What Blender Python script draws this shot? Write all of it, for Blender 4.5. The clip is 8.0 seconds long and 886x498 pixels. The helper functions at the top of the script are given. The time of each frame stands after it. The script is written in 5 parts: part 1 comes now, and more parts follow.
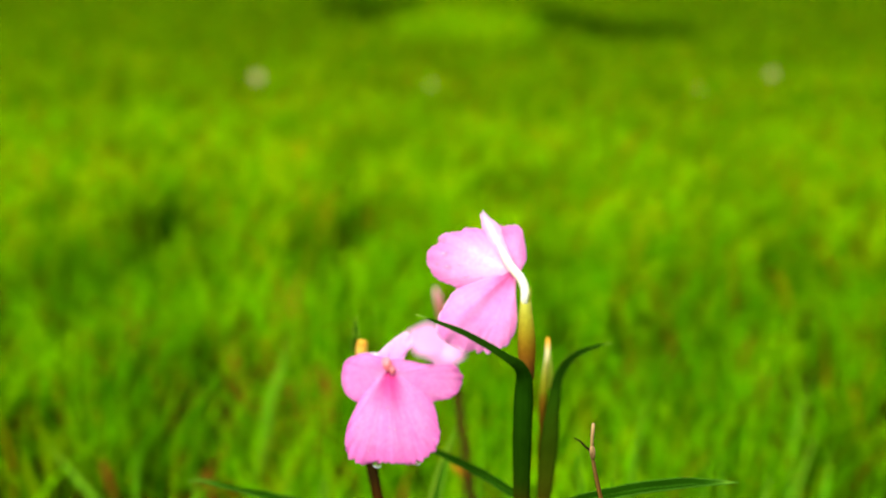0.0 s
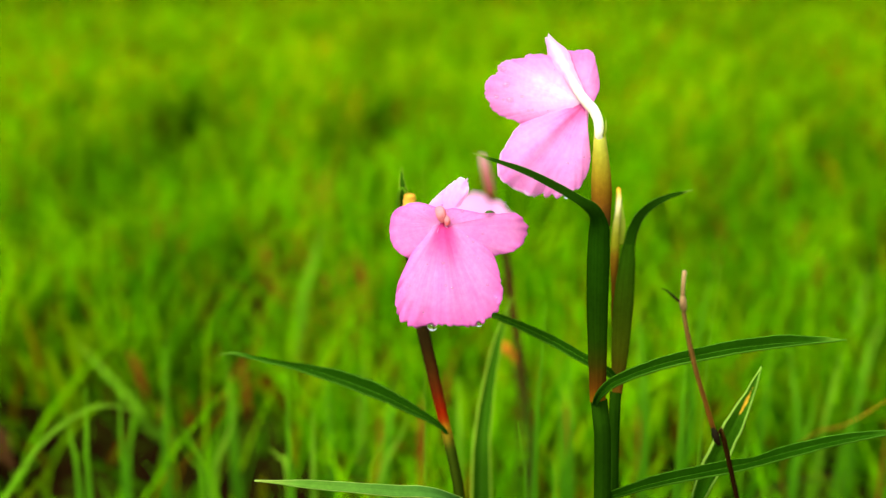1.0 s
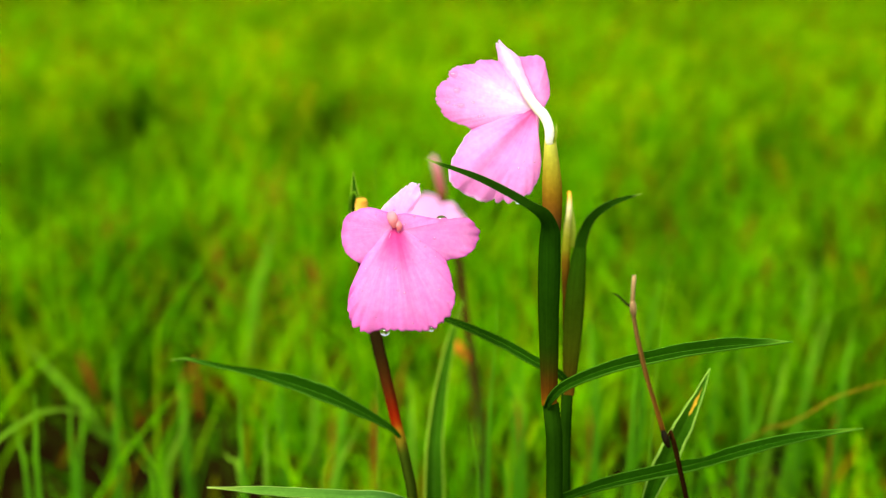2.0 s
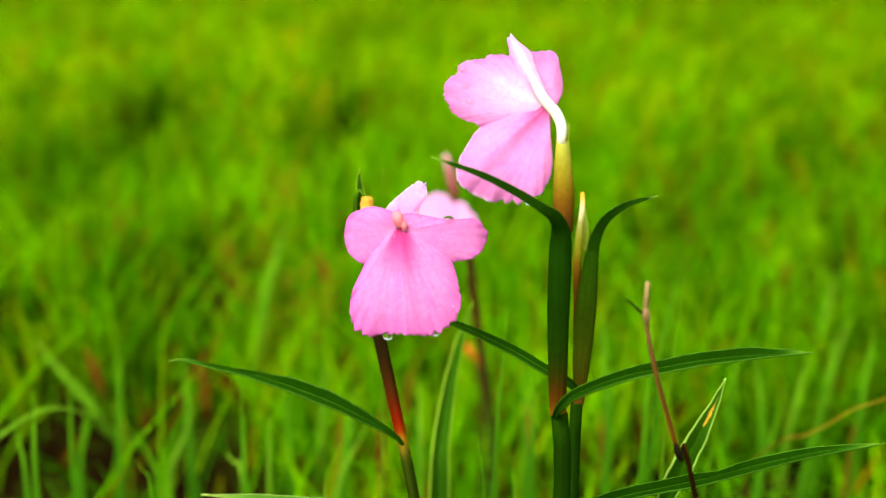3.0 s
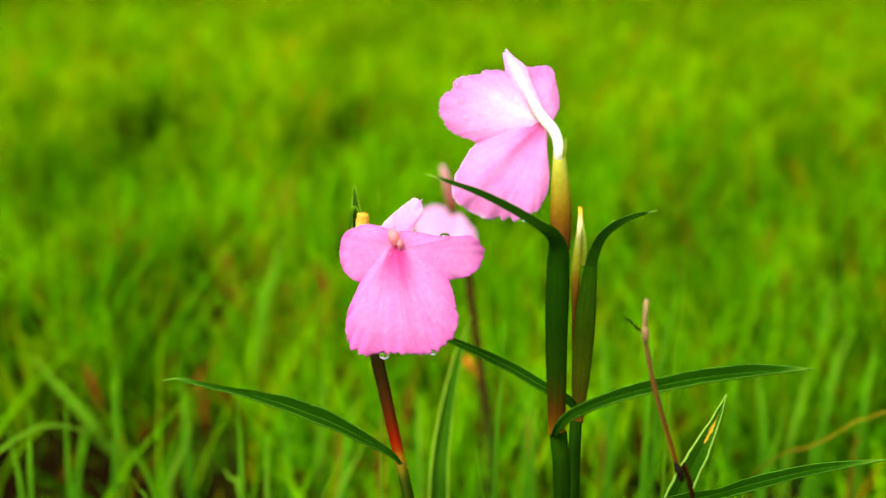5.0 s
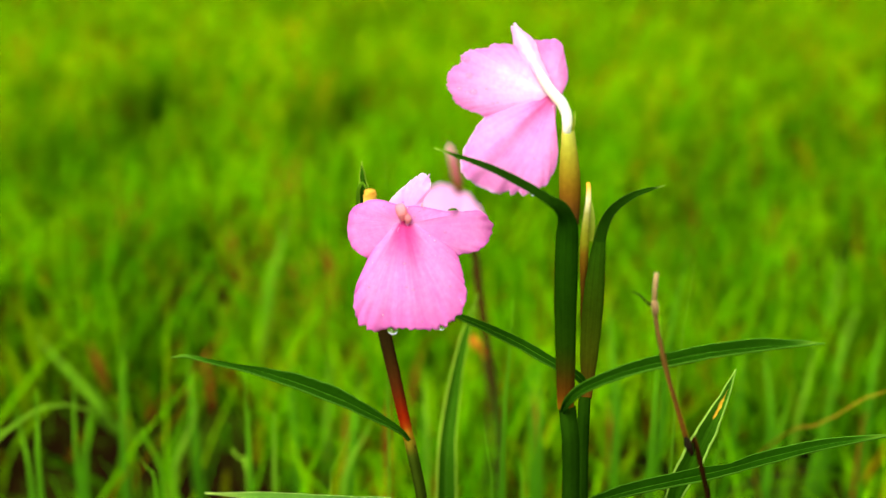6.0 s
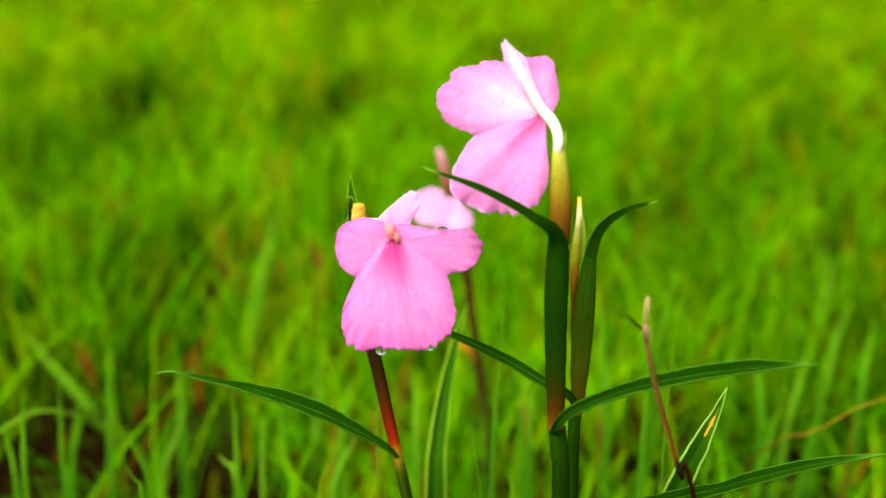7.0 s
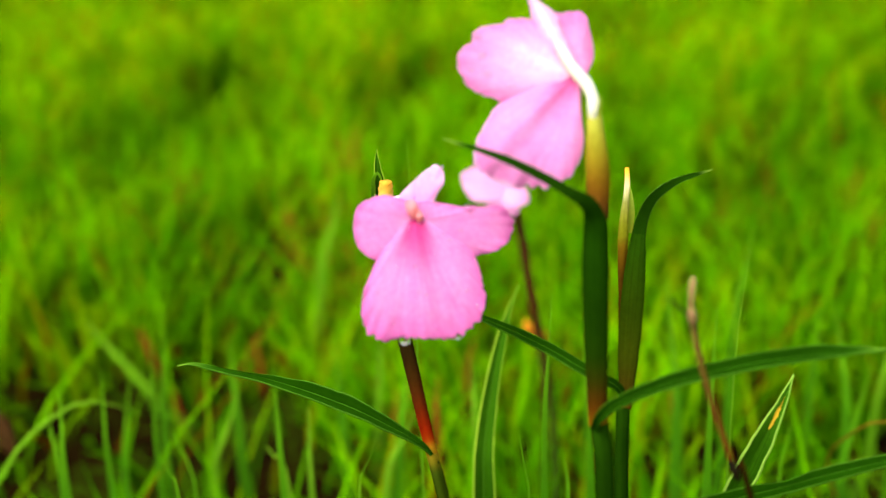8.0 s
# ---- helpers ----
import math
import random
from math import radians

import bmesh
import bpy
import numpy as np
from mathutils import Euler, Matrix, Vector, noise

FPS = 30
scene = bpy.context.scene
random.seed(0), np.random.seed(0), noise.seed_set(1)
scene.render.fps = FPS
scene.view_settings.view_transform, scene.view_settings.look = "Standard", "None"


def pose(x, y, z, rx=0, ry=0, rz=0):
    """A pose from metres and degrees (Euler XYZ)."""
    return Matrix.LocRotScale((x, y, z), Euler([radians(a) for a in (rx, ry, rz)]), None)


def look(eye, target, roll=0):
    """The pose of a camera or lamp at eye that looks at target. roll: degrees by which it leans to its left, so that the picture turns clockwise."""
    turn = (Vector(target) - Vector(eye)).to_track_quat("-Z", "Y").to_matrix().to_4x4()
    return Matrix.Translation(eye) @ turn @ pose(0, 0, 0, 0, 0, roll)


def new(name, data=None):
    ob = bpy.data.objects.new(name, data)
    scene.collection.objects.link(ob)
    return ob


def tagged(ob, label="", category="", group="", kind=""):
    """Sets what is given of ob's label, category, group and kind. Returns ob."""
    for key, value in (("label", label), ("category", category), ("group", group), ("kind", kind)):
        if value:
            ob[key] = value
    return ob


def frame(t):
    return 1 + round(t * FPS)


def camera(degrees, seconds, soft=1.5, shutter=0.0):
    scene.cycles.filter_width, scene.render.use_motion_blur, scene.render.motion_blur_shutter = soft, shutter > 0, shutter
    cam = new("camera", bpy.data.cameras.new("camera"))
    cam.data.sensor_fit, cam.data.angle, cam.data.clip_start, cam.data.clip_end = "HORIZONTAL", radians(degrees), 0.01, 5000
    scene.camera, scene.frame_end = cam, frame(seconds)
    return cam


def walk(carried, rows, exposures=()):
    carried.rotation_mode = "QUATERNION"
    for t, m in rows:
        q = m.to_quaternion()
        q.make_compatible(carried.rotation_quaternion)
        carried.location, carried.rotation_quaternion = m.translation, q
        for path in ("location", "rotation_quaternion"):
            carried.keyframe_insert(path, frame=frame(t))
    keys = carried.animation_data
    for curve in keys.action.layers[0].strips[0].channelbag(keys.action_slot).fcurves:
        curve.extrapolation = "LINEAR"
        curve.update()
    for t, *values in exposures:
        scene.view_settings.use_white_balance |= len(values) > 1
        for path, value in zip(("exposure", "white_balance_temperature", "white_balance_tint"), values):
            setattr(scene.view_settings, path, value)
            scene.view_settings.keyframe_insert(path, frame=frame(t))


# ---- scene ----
cam = camera(39.9, 8.0, soft=1.3, shutter=0.0)
cam.data.dof.use_dof, cam.data.dof.focus_distance, cam.data.dof.aperture_fstop = True, 0.298, 8.2
PATH = [
    (0, (0.0442, 0.0363, 0.3336), (-0.014, 1.988, -0.101), 1.43),
    (0.3, (0.042, 0.057, 0.321), (-0.042, 1.997, -0.157), -0.2),
    (0.4, (0.04, 0.061, 0.316), (-0.045, 1.987, -0.216), -0.4),
    (0.5, (0.039, 0.063, 0.3128), (-0.043, 1.983, -0.241), -1.01),
    (1, (0.0351, 0.0732, 0.3059), (-0.064, 1.985, -0.272), -0.03),
    (1.5, (0.0401, 0.073, 0.3079), (-0.024, 1.99, -0.26), -0.08),
    (1.7, (0.035, 0.072, 0.309), (0.019, 1.986, -0.274), 0.3),
    (3, (0.0375, 0.084, 0.3061), (-0.011, 1.995, -0.283), 0.95),
    (3.5, (0.0393, 0.0888, 0.3067), (-0.007, 2.003, -0.273), 0.92),
    (4, (0.0376, 0.0898, 0.3084), (-0.015, 2.005, -0.266), 1.07),
    (5.5, (0.0385, 0.0872, 0.3066), (-0.011, 1.998, -0.283), 0.27),
    (6, (0.0373, 0.0883, 0.3054), (-0.018, 1.994, -0.299), 0.3),
    (6.5, (0.036, 0.0902, 0.3071), (-0.015, 1.992, -0.309), 0.64),
    (7, (0.0374, 0.0941, 0.3122), (-0.002, 1.992, -0.318), 0.57),
    (7.5, (0.0398, 0.1002, 0.3119), (-0.032, 1.992, -0.333), -0.6),
    (8, (0.0503, 0.1187, 0.3044), (-0.138, 1.996, -0.358), -2.04),
]
walk(cam, [(t, look(eye, target, roll)) for t, eye, target, roll in PATH])

# ---- light: a bright overcast sky ----
world = bpy.data.worlds.new("sky")
scene.world = world
world.use_nodes = True
wn, wl = world.node_tree.nodes, world.node_tree.links
sky = wn.new("ShaderNodeTexSky")
sky.sky_type, sky.sun_disc = "NISHITA", False
sky.sun_elevation, sky.sun_rotation = radians(58), radians(-140)
sky.dust_density, sky.air_density = 4.0, 1.0
cloud = wn.new("ShaderNodeHueSaturation")
cloud.inputs["Saturation"].default_value = 0.18
wl.new(sky.outputs[0], cloud.inputs["Color"])
wl.new(cloud.outputs[0], wn["Background"].inputs["Color"])
wn["Background"].inputs["Strength"].default_value = 0.13

sun_data = bpy.data.lights.new("sun", "SUN")
sun_data.energy, sun_data.angle, sun_data.color = 1.5, radians(35), (1.0, 0.96, 0.90)
sun_ob = new("sun", sun_data)
sun_ob.matrix_world = look((-0.8, -0.65, 2.1), (0, 0.3, 0))
scene.view_settings.exposure = 1.30

# ---- materials ----


def rgba(c):
    return (c[0], c[1], c[2], 1.0)


def ramp_node(nt, source, stops):
    r = nt.nodes.new("ShaderNodeValToRGB")
    r.color_ramp.interpolation = "B_SPLINE" if len(stops) > 4 else "EASE"
    while len(r.color_ramp.elements) > 1:
        r.color_ramp.elements.remove(r.color_ramp.elements[0])
    for k, (p, c) in enumerate(stops):
        e = r.color_ramp.elements[0] if k == 0 else r.color_ramp.elements.new(p)
        e.position, e.color = p, rgba(c)
    nt.links.new(source, r.inputs[0])
    return r.outputs[0]


def maths(nt, op, a, b=None, c=None, clamp=False):
    m = nt.nodes.new("ShaderNodeMath")
    m.operation, m.use_clamp = op, clamp
    for k, v in enumerate((a, b, c)):
        if v is None:
            continue
        if isinstance(v, (int, float)):
            m.inputs[k].default_value = v
        else:
            nt.links.new(v, m.inputs[k])
    return m.outputs[0]


def mixed(nt, fac, a, b, blend="MIX"):
    m = nt.nodes.new("ShaderNodeMix")
    m.data_type, m.blend_type = "RGBA", blend
    for k, v in ((0, fac), (6, a), (7, b)):
        if isinstance(v, (int, float)):
            m.inputs[k].default_value = v
        elif isinstance(v, tuple):
            m.inputs[k].default_value = rgba(v)
        else:
            nt.links.new(v, m.inputs[k])
    return m.outputs[2]


def noise_fac(nt, scale, detail=3.0, coord="Object"):
    tc = nt.nodes.new("ShaderNodeTexCoord")
    n = nt.nodes.new("ShaderNodeTexNoise")
    n.inputs["Scale"].default_value, n.inputs["Detail"].default_value = scale, detail
    nt.links.new(tc.outputs[coord], n.inputs["Vector"])
    return n.outputs["Fac"]


def start(name):
    m = bpy.data.materials.new(name)
    m.use_nodes = True
    nt = m.node_tree
    p = nt.nodes["Principled BSDF"]
    return m, nt, p, nt.nodes["Material Output"]


def uv_pair(nt):
    uv = nt.nodes.new("ShaderNodeUVMap")
    uv.uv_map = "uv"
    s = nt.nodes.new("ShaderNodeSeparateXYZ")
    nt.links.new(uv.outputs[0], s.inputs[0])
    return s.outputs[0], s.outputs[1]


def finish(nt, p, out, colour, gloss, spec, through_light, tint, bump=None, depth=0.1, dist=0.0004):
    """Surface with some light passing through it, as in leaves and petals."""
    nt.links.new(colour, p.inputs["Base Color"])
    p.inputs["Roughness"].default_value = gloss
    p.inputs["Specular IOR Level"].default_value = spec
    p.inputs["IOR"].default_value = 1.0 + min(0.45, spec * 4.0)
    if bump is not None:
        b = nt.nodes.new("ShaderNodeBump")
        b.inputs["Strength"].default_value, b.inputs["Distance"].default_value = depth, dist
        nt.links.new(bump, b.inputs["Height"])
        nt.links.new(b.outputs[0], p.inputs["Normal"])
    if through_light > 0:
        t = nt.nodes.new("ShaderNodeBsdfTranslucent")
        nt.links.new(mixed(nt, 1.0, colour, tint, "MULTIPLY"), t.inputs[0])
        mx = nt.nodes.new("ShaderNodeMixShader")
        mx.inputs[0].default_value = through_light
        nt.links.new(p.outputs[0], mx.inputs[1])
        nt.links.new(t.outputs[0], mx.inputs[2])
        nt.links.new(mx.outputs[0], out.inputs[0])


def plant_mat(name, stops, margin=None, veins=0.0, vein_n=60.0, spot=None, gloss=0.5, spec=0.012, passing=0.18, fold=None, rim=0.965):
    """Green parts: colour along the length, fine lengthwise veins, a pale margin, dry spots."""
    m, nt, p, out = start(name)
    u, v = uv_pair(nt)
    col = ramp_node(nt, v, stops)
    cu = nt.nodes.new("ShaderNodeCombineXYZ")
    nt.links.new(maths(nt, "MULTIPLY", u, vein_n / 3.0), cu.inputs[0])
    nt.links.new(maths(nt, "MULTIPLY", v, 1.6), cu.inputs[1])
    streak = nt.nodes.new("ShaderNodeTexNoise")
    streak.inputs["Scale"].default_value, streak.inputs["Detail"].default_value = 1.0, 4.0
    nt.links.new(cu.outputs[0], streak.inputs["Vector"])
    wave = maths(nt, "MULTIPLY_ADD", streak.outputs["Fac"], 4.4, -2.2)
    big, small = noise_fac(nt, 70.0), noise_fac(nt, 900.0, 2.0)
    shade = maths(nt, "ADD", maths(nt, "MULTIPLY_ADD", big, 0.7, 0.45), maths(nt, "MULTIPLY", small, 0.4))
    if veins:
        shade = maths(nt, "ADD", shade, maths(nt, "MULTIPLY", wave, veins))
    side = maths(nt, "MULTIPLY", maths(nt, "ABSOLUTE", maths(nt, "SUBTRACT", u, 0.5)), 2.0)
    if fold:
        mid = maths(nt, "SUBTRACT", 1.0, maths(nt, "MULTIPLY", side, 12.0), clamp=True)
        col = mixed(nt, mid, col, fold)
    cc = nt.nodes.new("ShaderNodeCombineColor")
    for k in range(3):
        nt.links.new(shade, cc.inputs[k])
    col = mixed(nt, 1.0, col, cc.outputs[0], "MULTIPLY")
    if margin:
        edge = maths(nt, "MULTIPLY", maths(nt, "SUBTRACT", maths(nt, "ADD", side, maths(nt, "MULTIPLY", big, 0.10)), rim), 20.0, clamp=True)
        edge = maths(nt, "MULTIPLY", edge, maths(nt, "MULTIPLY_ADD", v, 2.2, 0.1, clamp=True))
        col = mixed(nt, edge, col, margin)
    if spot:
        at, long, c = spot
        d = maths(nt, "SUBTRACT", 1.0, maths(nt, "DIVIDE", maths(nt, "ABSOLUTE", maths(nt, "SUBTRACT", v, at)), long), clamp=True)
        d = maths(nt, "MULTIPLY", d, maths(nt, "SUBTRACT", 1.0, maths(nt, "MULTIPLY", side, 1.7), clamp=True))
        d = maths(nt, "MULTIPLY", maths(nt, "SUBTRACT", maths(nt, "ADD", d, maths(nt, "MULTIPLY", noise_fac(nt, 700.0), 0.8)), 0.75), 7.0, clamp=True)
        col = mixed(nt, d, col, c)
    finish(nt, p, out, col, gloss, spec, passing, (1.0, 1.0, 0.6), maths(nt, "ADD", wave, maths(nt, "MULTIPLY", small, 3.0)), 0.25, 0.0002)
    return m


def petal_mat(name, stops, stripe=None, stripe_stops=None, passing=0.35, vein=0.05, rim_light=None, lane_k=1.25, lane_at=0.5, spread=0.0):
    """Petals: colour from the base to the rim, a stain down the middle, faint veins, tiny glistening cells."""
    m, nt, p, out = start(name)
    u, v = uv_pair(nt)
    col = ramp_node(nt, v, stops)
    side = maths(nt, "MULTIPLY", maths(nt, "ABSOLUTE", maths(nt, "SUBTRACT", u, 0.5)), 2.0)
    if stripe:
        off = maths(nt, "MULTIPLY", maths(nt, "ABSOLUTE", maths(nt, "SUBTRACT", u, lane_at)), 2.0)
        lane = maths(nt, "SUBTRACT", 1.0, maths(nt, "MULTIPLY", off, lane_k), clamp=True)
        if spread:
            lane = maths(nt, "SUBTRACT", 1.25, maths(nt, "MULTIPLY", maths(nt, "MULTIPLY", off, v), spread), clamp=True)
        amount = maths(nt, "MULTIPLY", lane, ramp_node(nt, v, stripe_stops))
        col = mixed(nt, amount, col, stripe)
    soft = noise_fac(nt, 220.0, 4.0)
    cu = nt.nodes.new("ShaderNodeCombineXYZ")
    nt.links.new(maths(nt, "MULTIPLY", u, 34.0), cu.inputs[0])
    nt.links.new(maths(nt, "MULTIPLY", v, 2.2), cu.inputs[1])
    streak = nt.nodes.new("ShaderNodeTexNoise")
    streak.inputs["Scale"].default_value, streak.inputs["Detail"].default_value = 1.0, 3.0
    nt.links.new(cu.outputs[0], streak.inputs["Vector"])
    lines = maths(nt, "MULTIPLY", maths(nt, "SUBTRACT", streak.outputs["Fac"], 0.5), maths(nt, "MULTIPLY_ADD", maths(nt, "POWER", side, 0.6), -1.15, 1.45))
    lines = maths(nt, "MULTIPLY", lines, maths(nt, "SUBTRACT", 1.15, maths(nt, "POWER", v, 5.0)))
    lines = maths(nt, "MULTIPLY", lines, maths(nt, "MULTIPLY_ADD", v, 3.5, -0.45, clamp=True))
    rim = maths(nt, "MULTIPLY_ADD", lines, vein * 8.0, 1.0)
    rim = maths(nt, "ADD", rim, maths(nt, "ADD", maths(nt, "MULTIPLY_ADD", soft, 0.40, -0.20), maths(nt, "MULTIPLY_ADD", noise_fac(nt, 900.0, 3.0), 0.46, -0.23)))
    cc = nt.nodes.new("ShaderNodeCombineColor")
    nt.links.new(maths(nt, "MULTIPLY_ADD", rim, 0.25, 0.75), cc.inputs[0])
    nt.links.new(rim, cc.inputs[1])
    nt.links.new(maths(nt, "MULTIPLY_ADD", rim, 0.4, 0.6), cc.inputs[2])
    col = mixed(nt, 1.0, col, cc.outputs[0], "MULTIPLY")
    # Pale rim: light caught by the turned, backlit frill, painted into the colour.
    if rim_light:
        near = maths(nt, "ADD", v, maths(nt, "MULTIPLY_ADD", soft, 0.06, -0.03))
        col = mixed(nt, maths(nt, "MULTIPLY", maths(nt, "SUBTRACT", near, 0.972), 30.0, clamp=True), col, rim_light)
    finish(nt, p, out, col, 0.5, 0.12, passing, (1.0, 0.92, 1.0), maths(nt, "ADD", maths(nt, "MULTIPLY", lines, 0.8), maths(nt, "ADD", maths(nt, "MULTIPLY", soft, 1.2), maths(nt, "MULTIPLY", noise_fac(nt, 1300.0, 3.0), 1.1))), 0.28, 0.0004)
    return m


PINK, ROSE, BLUSH = (0.76, 0.232, 0.530), (0.71, 0.16, 0.46), (0.80, 0.318, 0.58)
M_petal = petal_mat("petal_pink", [(0.0, BLUSH), (0.35, PINK), (0.85, PINK), (1.0, ROSE)])
M_lip = petal_mat("lip_pink", [(0.0, (0.73, 0.155, 0.40)), (0.22, (0.76, 0.22, 0.50)), (0.55, (0.78, 0.26, 0.56)), (0.80, PINK), (1.0, (0.71, 0.14, 0.445))],
                  (0.70, 0.045, 0.25), [(0.0, (1, 1, 1)), (0.16, (0.95, 0.95, 0.95)), (0.28, (0.7, 0.7, 0.7)), (0.42, (0.22, 0.22, 0.22)), (0.56, (0, 0, 0))], vein=0.085, spread=6.5)
M_back = petal_mat("petal_back", [(0.0, (0.94, 0.62, 0.84)), (0.30, (0.93, 0.56, 0.82)), (0.60, (0.91, 0.474, 0.78)), (0.88, (0.89, 0.371, 0.689)), (1.0, (0.86, 0.268, 0.607))],
                   (0.96, 0.86, 0.94), [(0.0, (1, 1, 1)), (0.28, (0.9, 0.9, 0.9)), (0.5, (0.55, 0.55, 0.55)), (0.78, (0, 0, 0))], passing=0.5, vein=0.02, lane_k=1.5, lane_at=0.42)
M_pale = petal_mat("petal_pale", [(0.0, (0.92, 0.474, 0.729)), (0.5, (0.91, 0.433, 0.719)), (1.0, (0.9, 0.391, 0.699))], passing=0.4, vein=0.02)
M_lip_back = petal_mat("lip_back", [(0.0, (0.8, 0.144, 0.405)), (0.12, (0.84, 0.227, 0.547)), (0.4, (0.9, 0.34, 0.669)), (0.85, (0.89, 0.309, 0.648)), (1.0, PINK)],
                       (0.74, 0.13, 0.38), [(0.0, (1, 1, 1)), (0.12, (0.8, 0.8, 0.8)), (0.30, (0.22, 0.22, 0.22)), (0.50, (0, 0, 0))], passing=0.38, vein=0.05, lane_at=0.40, spread=5.5, rim_light=(0.93, 0.60, 0.80))
M_throat = petal_mat("throat_rose", [(0.0, (0.72, 0.12, 0.32)), (0.6, (0.76, 0.16, 0.40)), (1.0, (0.78, 0.22, 0.50))], vein=0.03)
M_back_rim = petal_mat("petal_back_rim", [(0.0, BLUSH), (0.4, (0.9, 0.391, 0.699)), (1.0, PINK)], passing=0.4, vein=0.03)
M_dorsal = petal_mat("petal_dorsal", [(0.0, (0.86, 0.288, 0.628)), (0.6, (0.88, 0.35, 0.678)), (1.0, (0.89, 0.433, 0.739))], passing=0.35, vein=0.03, rim_light=(0.94, 0.76, 0.82))
M_rib = petal_mat("petal_white", [(0.0, (0.94, 0.74, 0.88)), (0.5, (0.93, 0.62, 0.82)), (1.0, (0.91, 0.48, 0.74))],
                  (0.96, 0.92, 0.95), [(0.0, (1, 1, 1)), (0.6, (1, 1, 1)), (0.85, (0.7, 0.7, 0.7)), (1.0, (0.3, 0.3, 0.3))], passing=0.5, vein=0.02, lane_k=1.6)
M_tube = plant_mat("flower_tube_white", [(0.0, (0.88, 0.84, 0.55)), (0.10, (0.95, 0.92, 0.88)), (1.0, (0.95, 0.90, 0.94))], gloss=0.45, passing=0.5)
M_anther = plant_mat("anther_peach", [(0.0, (0.86, 0.30, 0.50)), (0.5, (0.92, 0.42, 0.46)), (1.0, (0.90, 0.36, 0.46))], gloss=0.8, spec=0.0, passing=0.55)
M_calyx = plant_mat("calyx", [(0.0, (0.06, 0.035, 0.008)), (0.26, (0.20, 0.062, 0.005)), (0.52, (0.29, 0.19, 0.008)), (0.78, (0.42, 0.41, 0.025)), (1.0, (0.60, 0.60, 0.10))],
                    veins=0.06, gloss=0.45)
M_bud = plant_mat("bud_pale", [(0.0, (0.04, 0.018, 0.002)), (0.45, (0.06, 0.026, 0.002)), (0.60, (0.14, 0.065, 0.003)), (0.66, (0.14, 0.15, 0.005)), (0.83, (0.29, 0.31, 0.012)), (0.90, (0.80, 0.70, 0.38)), (0.93, (0.88, 0.66, 0.26)), (0.97, (0.86, 0.40, 0.03)), (1.0, (0.86, 0.38, 0.02))], gloss=0.5, spec=0.006, veins=0.15, vein_n=30.0)
M_pinkbud = plant_mat("bud_pink", [(0.0, (0.25, 0.04, 0.02)), (0.45, (0.42, 0.12, 0.11)), (1.0, (0.62, 0.28, 0.30))], gloss=0.5)
DEEP, LEAF = (0.006, 0.028, 0.0005), (0.0095, 0.047, 0.0006)
M_leaf = plant_mat("leaf_green", [(0.0, DEEP), (0.4, LEAF), (0.85, LEAF), (0.93, (0.03, 0.12, 0.003)), (1.0, (0.26, 0.46, 0.03))], margin=(0.062, 0.18, 0.009), veins=0.22, vein_n=75.0, fold=(0.05, 0.16, 0.008), gloss=0.42, spec=0.008)
M_leaf_dark = plant_mat("leaf_dark_green", [(0.0, (0.010, 0.040, 0.0009)), (0.5, (0.007, 0.030, 0.0007)), (0.85, (0.012, 0.050, 0.001)), (1.0, (0.26, 0.44, 0.04))], margin=(0.11, 0.26, 0.025), veins=0.08, vein_n=60.0, gloss=0.4)
M_leaf_pale = plant_mat("leaf_pale_margin", [(0.0, (0.02, 0.08, 0.0015)), (0.35, (0.011, 0.048, 0.001)), (0.9, (0.028, 0.10, 0.002)), (1.0, (0.10, 0.24, 0.006))], rim=0.90, margin=(0.24, 0.40, 0.02), veins=0.20, vein_n=40.0, fold=(0.06, 0.17, 0.008), spec=0.006)
M_leaf_spot = plant_mat("leaf_dry_spot", [(0.0, LEAF), (0.4, (0.016, 0.062, 0.001)), (0.9, (0.035, 0.12, 0.003)), (1.0, (0.13, 0.30, 0.02))], rim=0.90, margin=(0.26, 0.46, 0.05), veins=0.34, vein_n=34.0, spot=(0.77, 0.19, (0.58, 0.36, 0.02)))
M_leaf_low = plant_mat("leaf_low_spot", [(0.0, LEAF), (0.5, (0.05, 0.16, 0.02)), (0.9, (0.10, 0.25, 0.02)), (1.0, (0.26, 0.36, 0.05))], margin=(0.30, 0.46, 0.08), veins=0.10, vein_n=55.0, spot=(0.36, 0.13, (0.50, 0.20, 0.04)))
M_sheath = plant_mat("sheath", [(0.0, (0.20, 0.085, 0.002)), (0.05, (0.11, 0.034, 0.002)), (0.12, (0.055, 0.021, 0.0015)), (0.20, (0.022, 0.026, 0.001)), (0.32, (0.0075, 0.032, 0.0005)), (0.8, (0.008, 0.036, 0.0006)), (1.0, (0.009, 0.040, 0.0007))],
                     veins=0.20, vein_n=120.0, gloss=0.45, spec=0.008)
M_sheath_two = plant_mat("sheath_pale", [(0.0, (0.10, 0.042, 0.003)), (0.09, (0.045, 0.030, 0.002)), (0.25, (0.030, 0.040, 0.001)), (0.6, (0.024, 0.052, 0.001)), (1.0, (0.012, 0.050, 0.001))],
                         veins=0.22, vein_n=120.0, gloss=0.45, spec=0.008)
M_stem = plant_mat("stem_green", [(0.0, (0.012, 0.028, 0.0008)), (0.6, (0.009, 0.036, 0.0007)), (1.0, (0.009, 0.034, 0.0007))], veins=0.16, vein_n=90.0, spec=0.006)
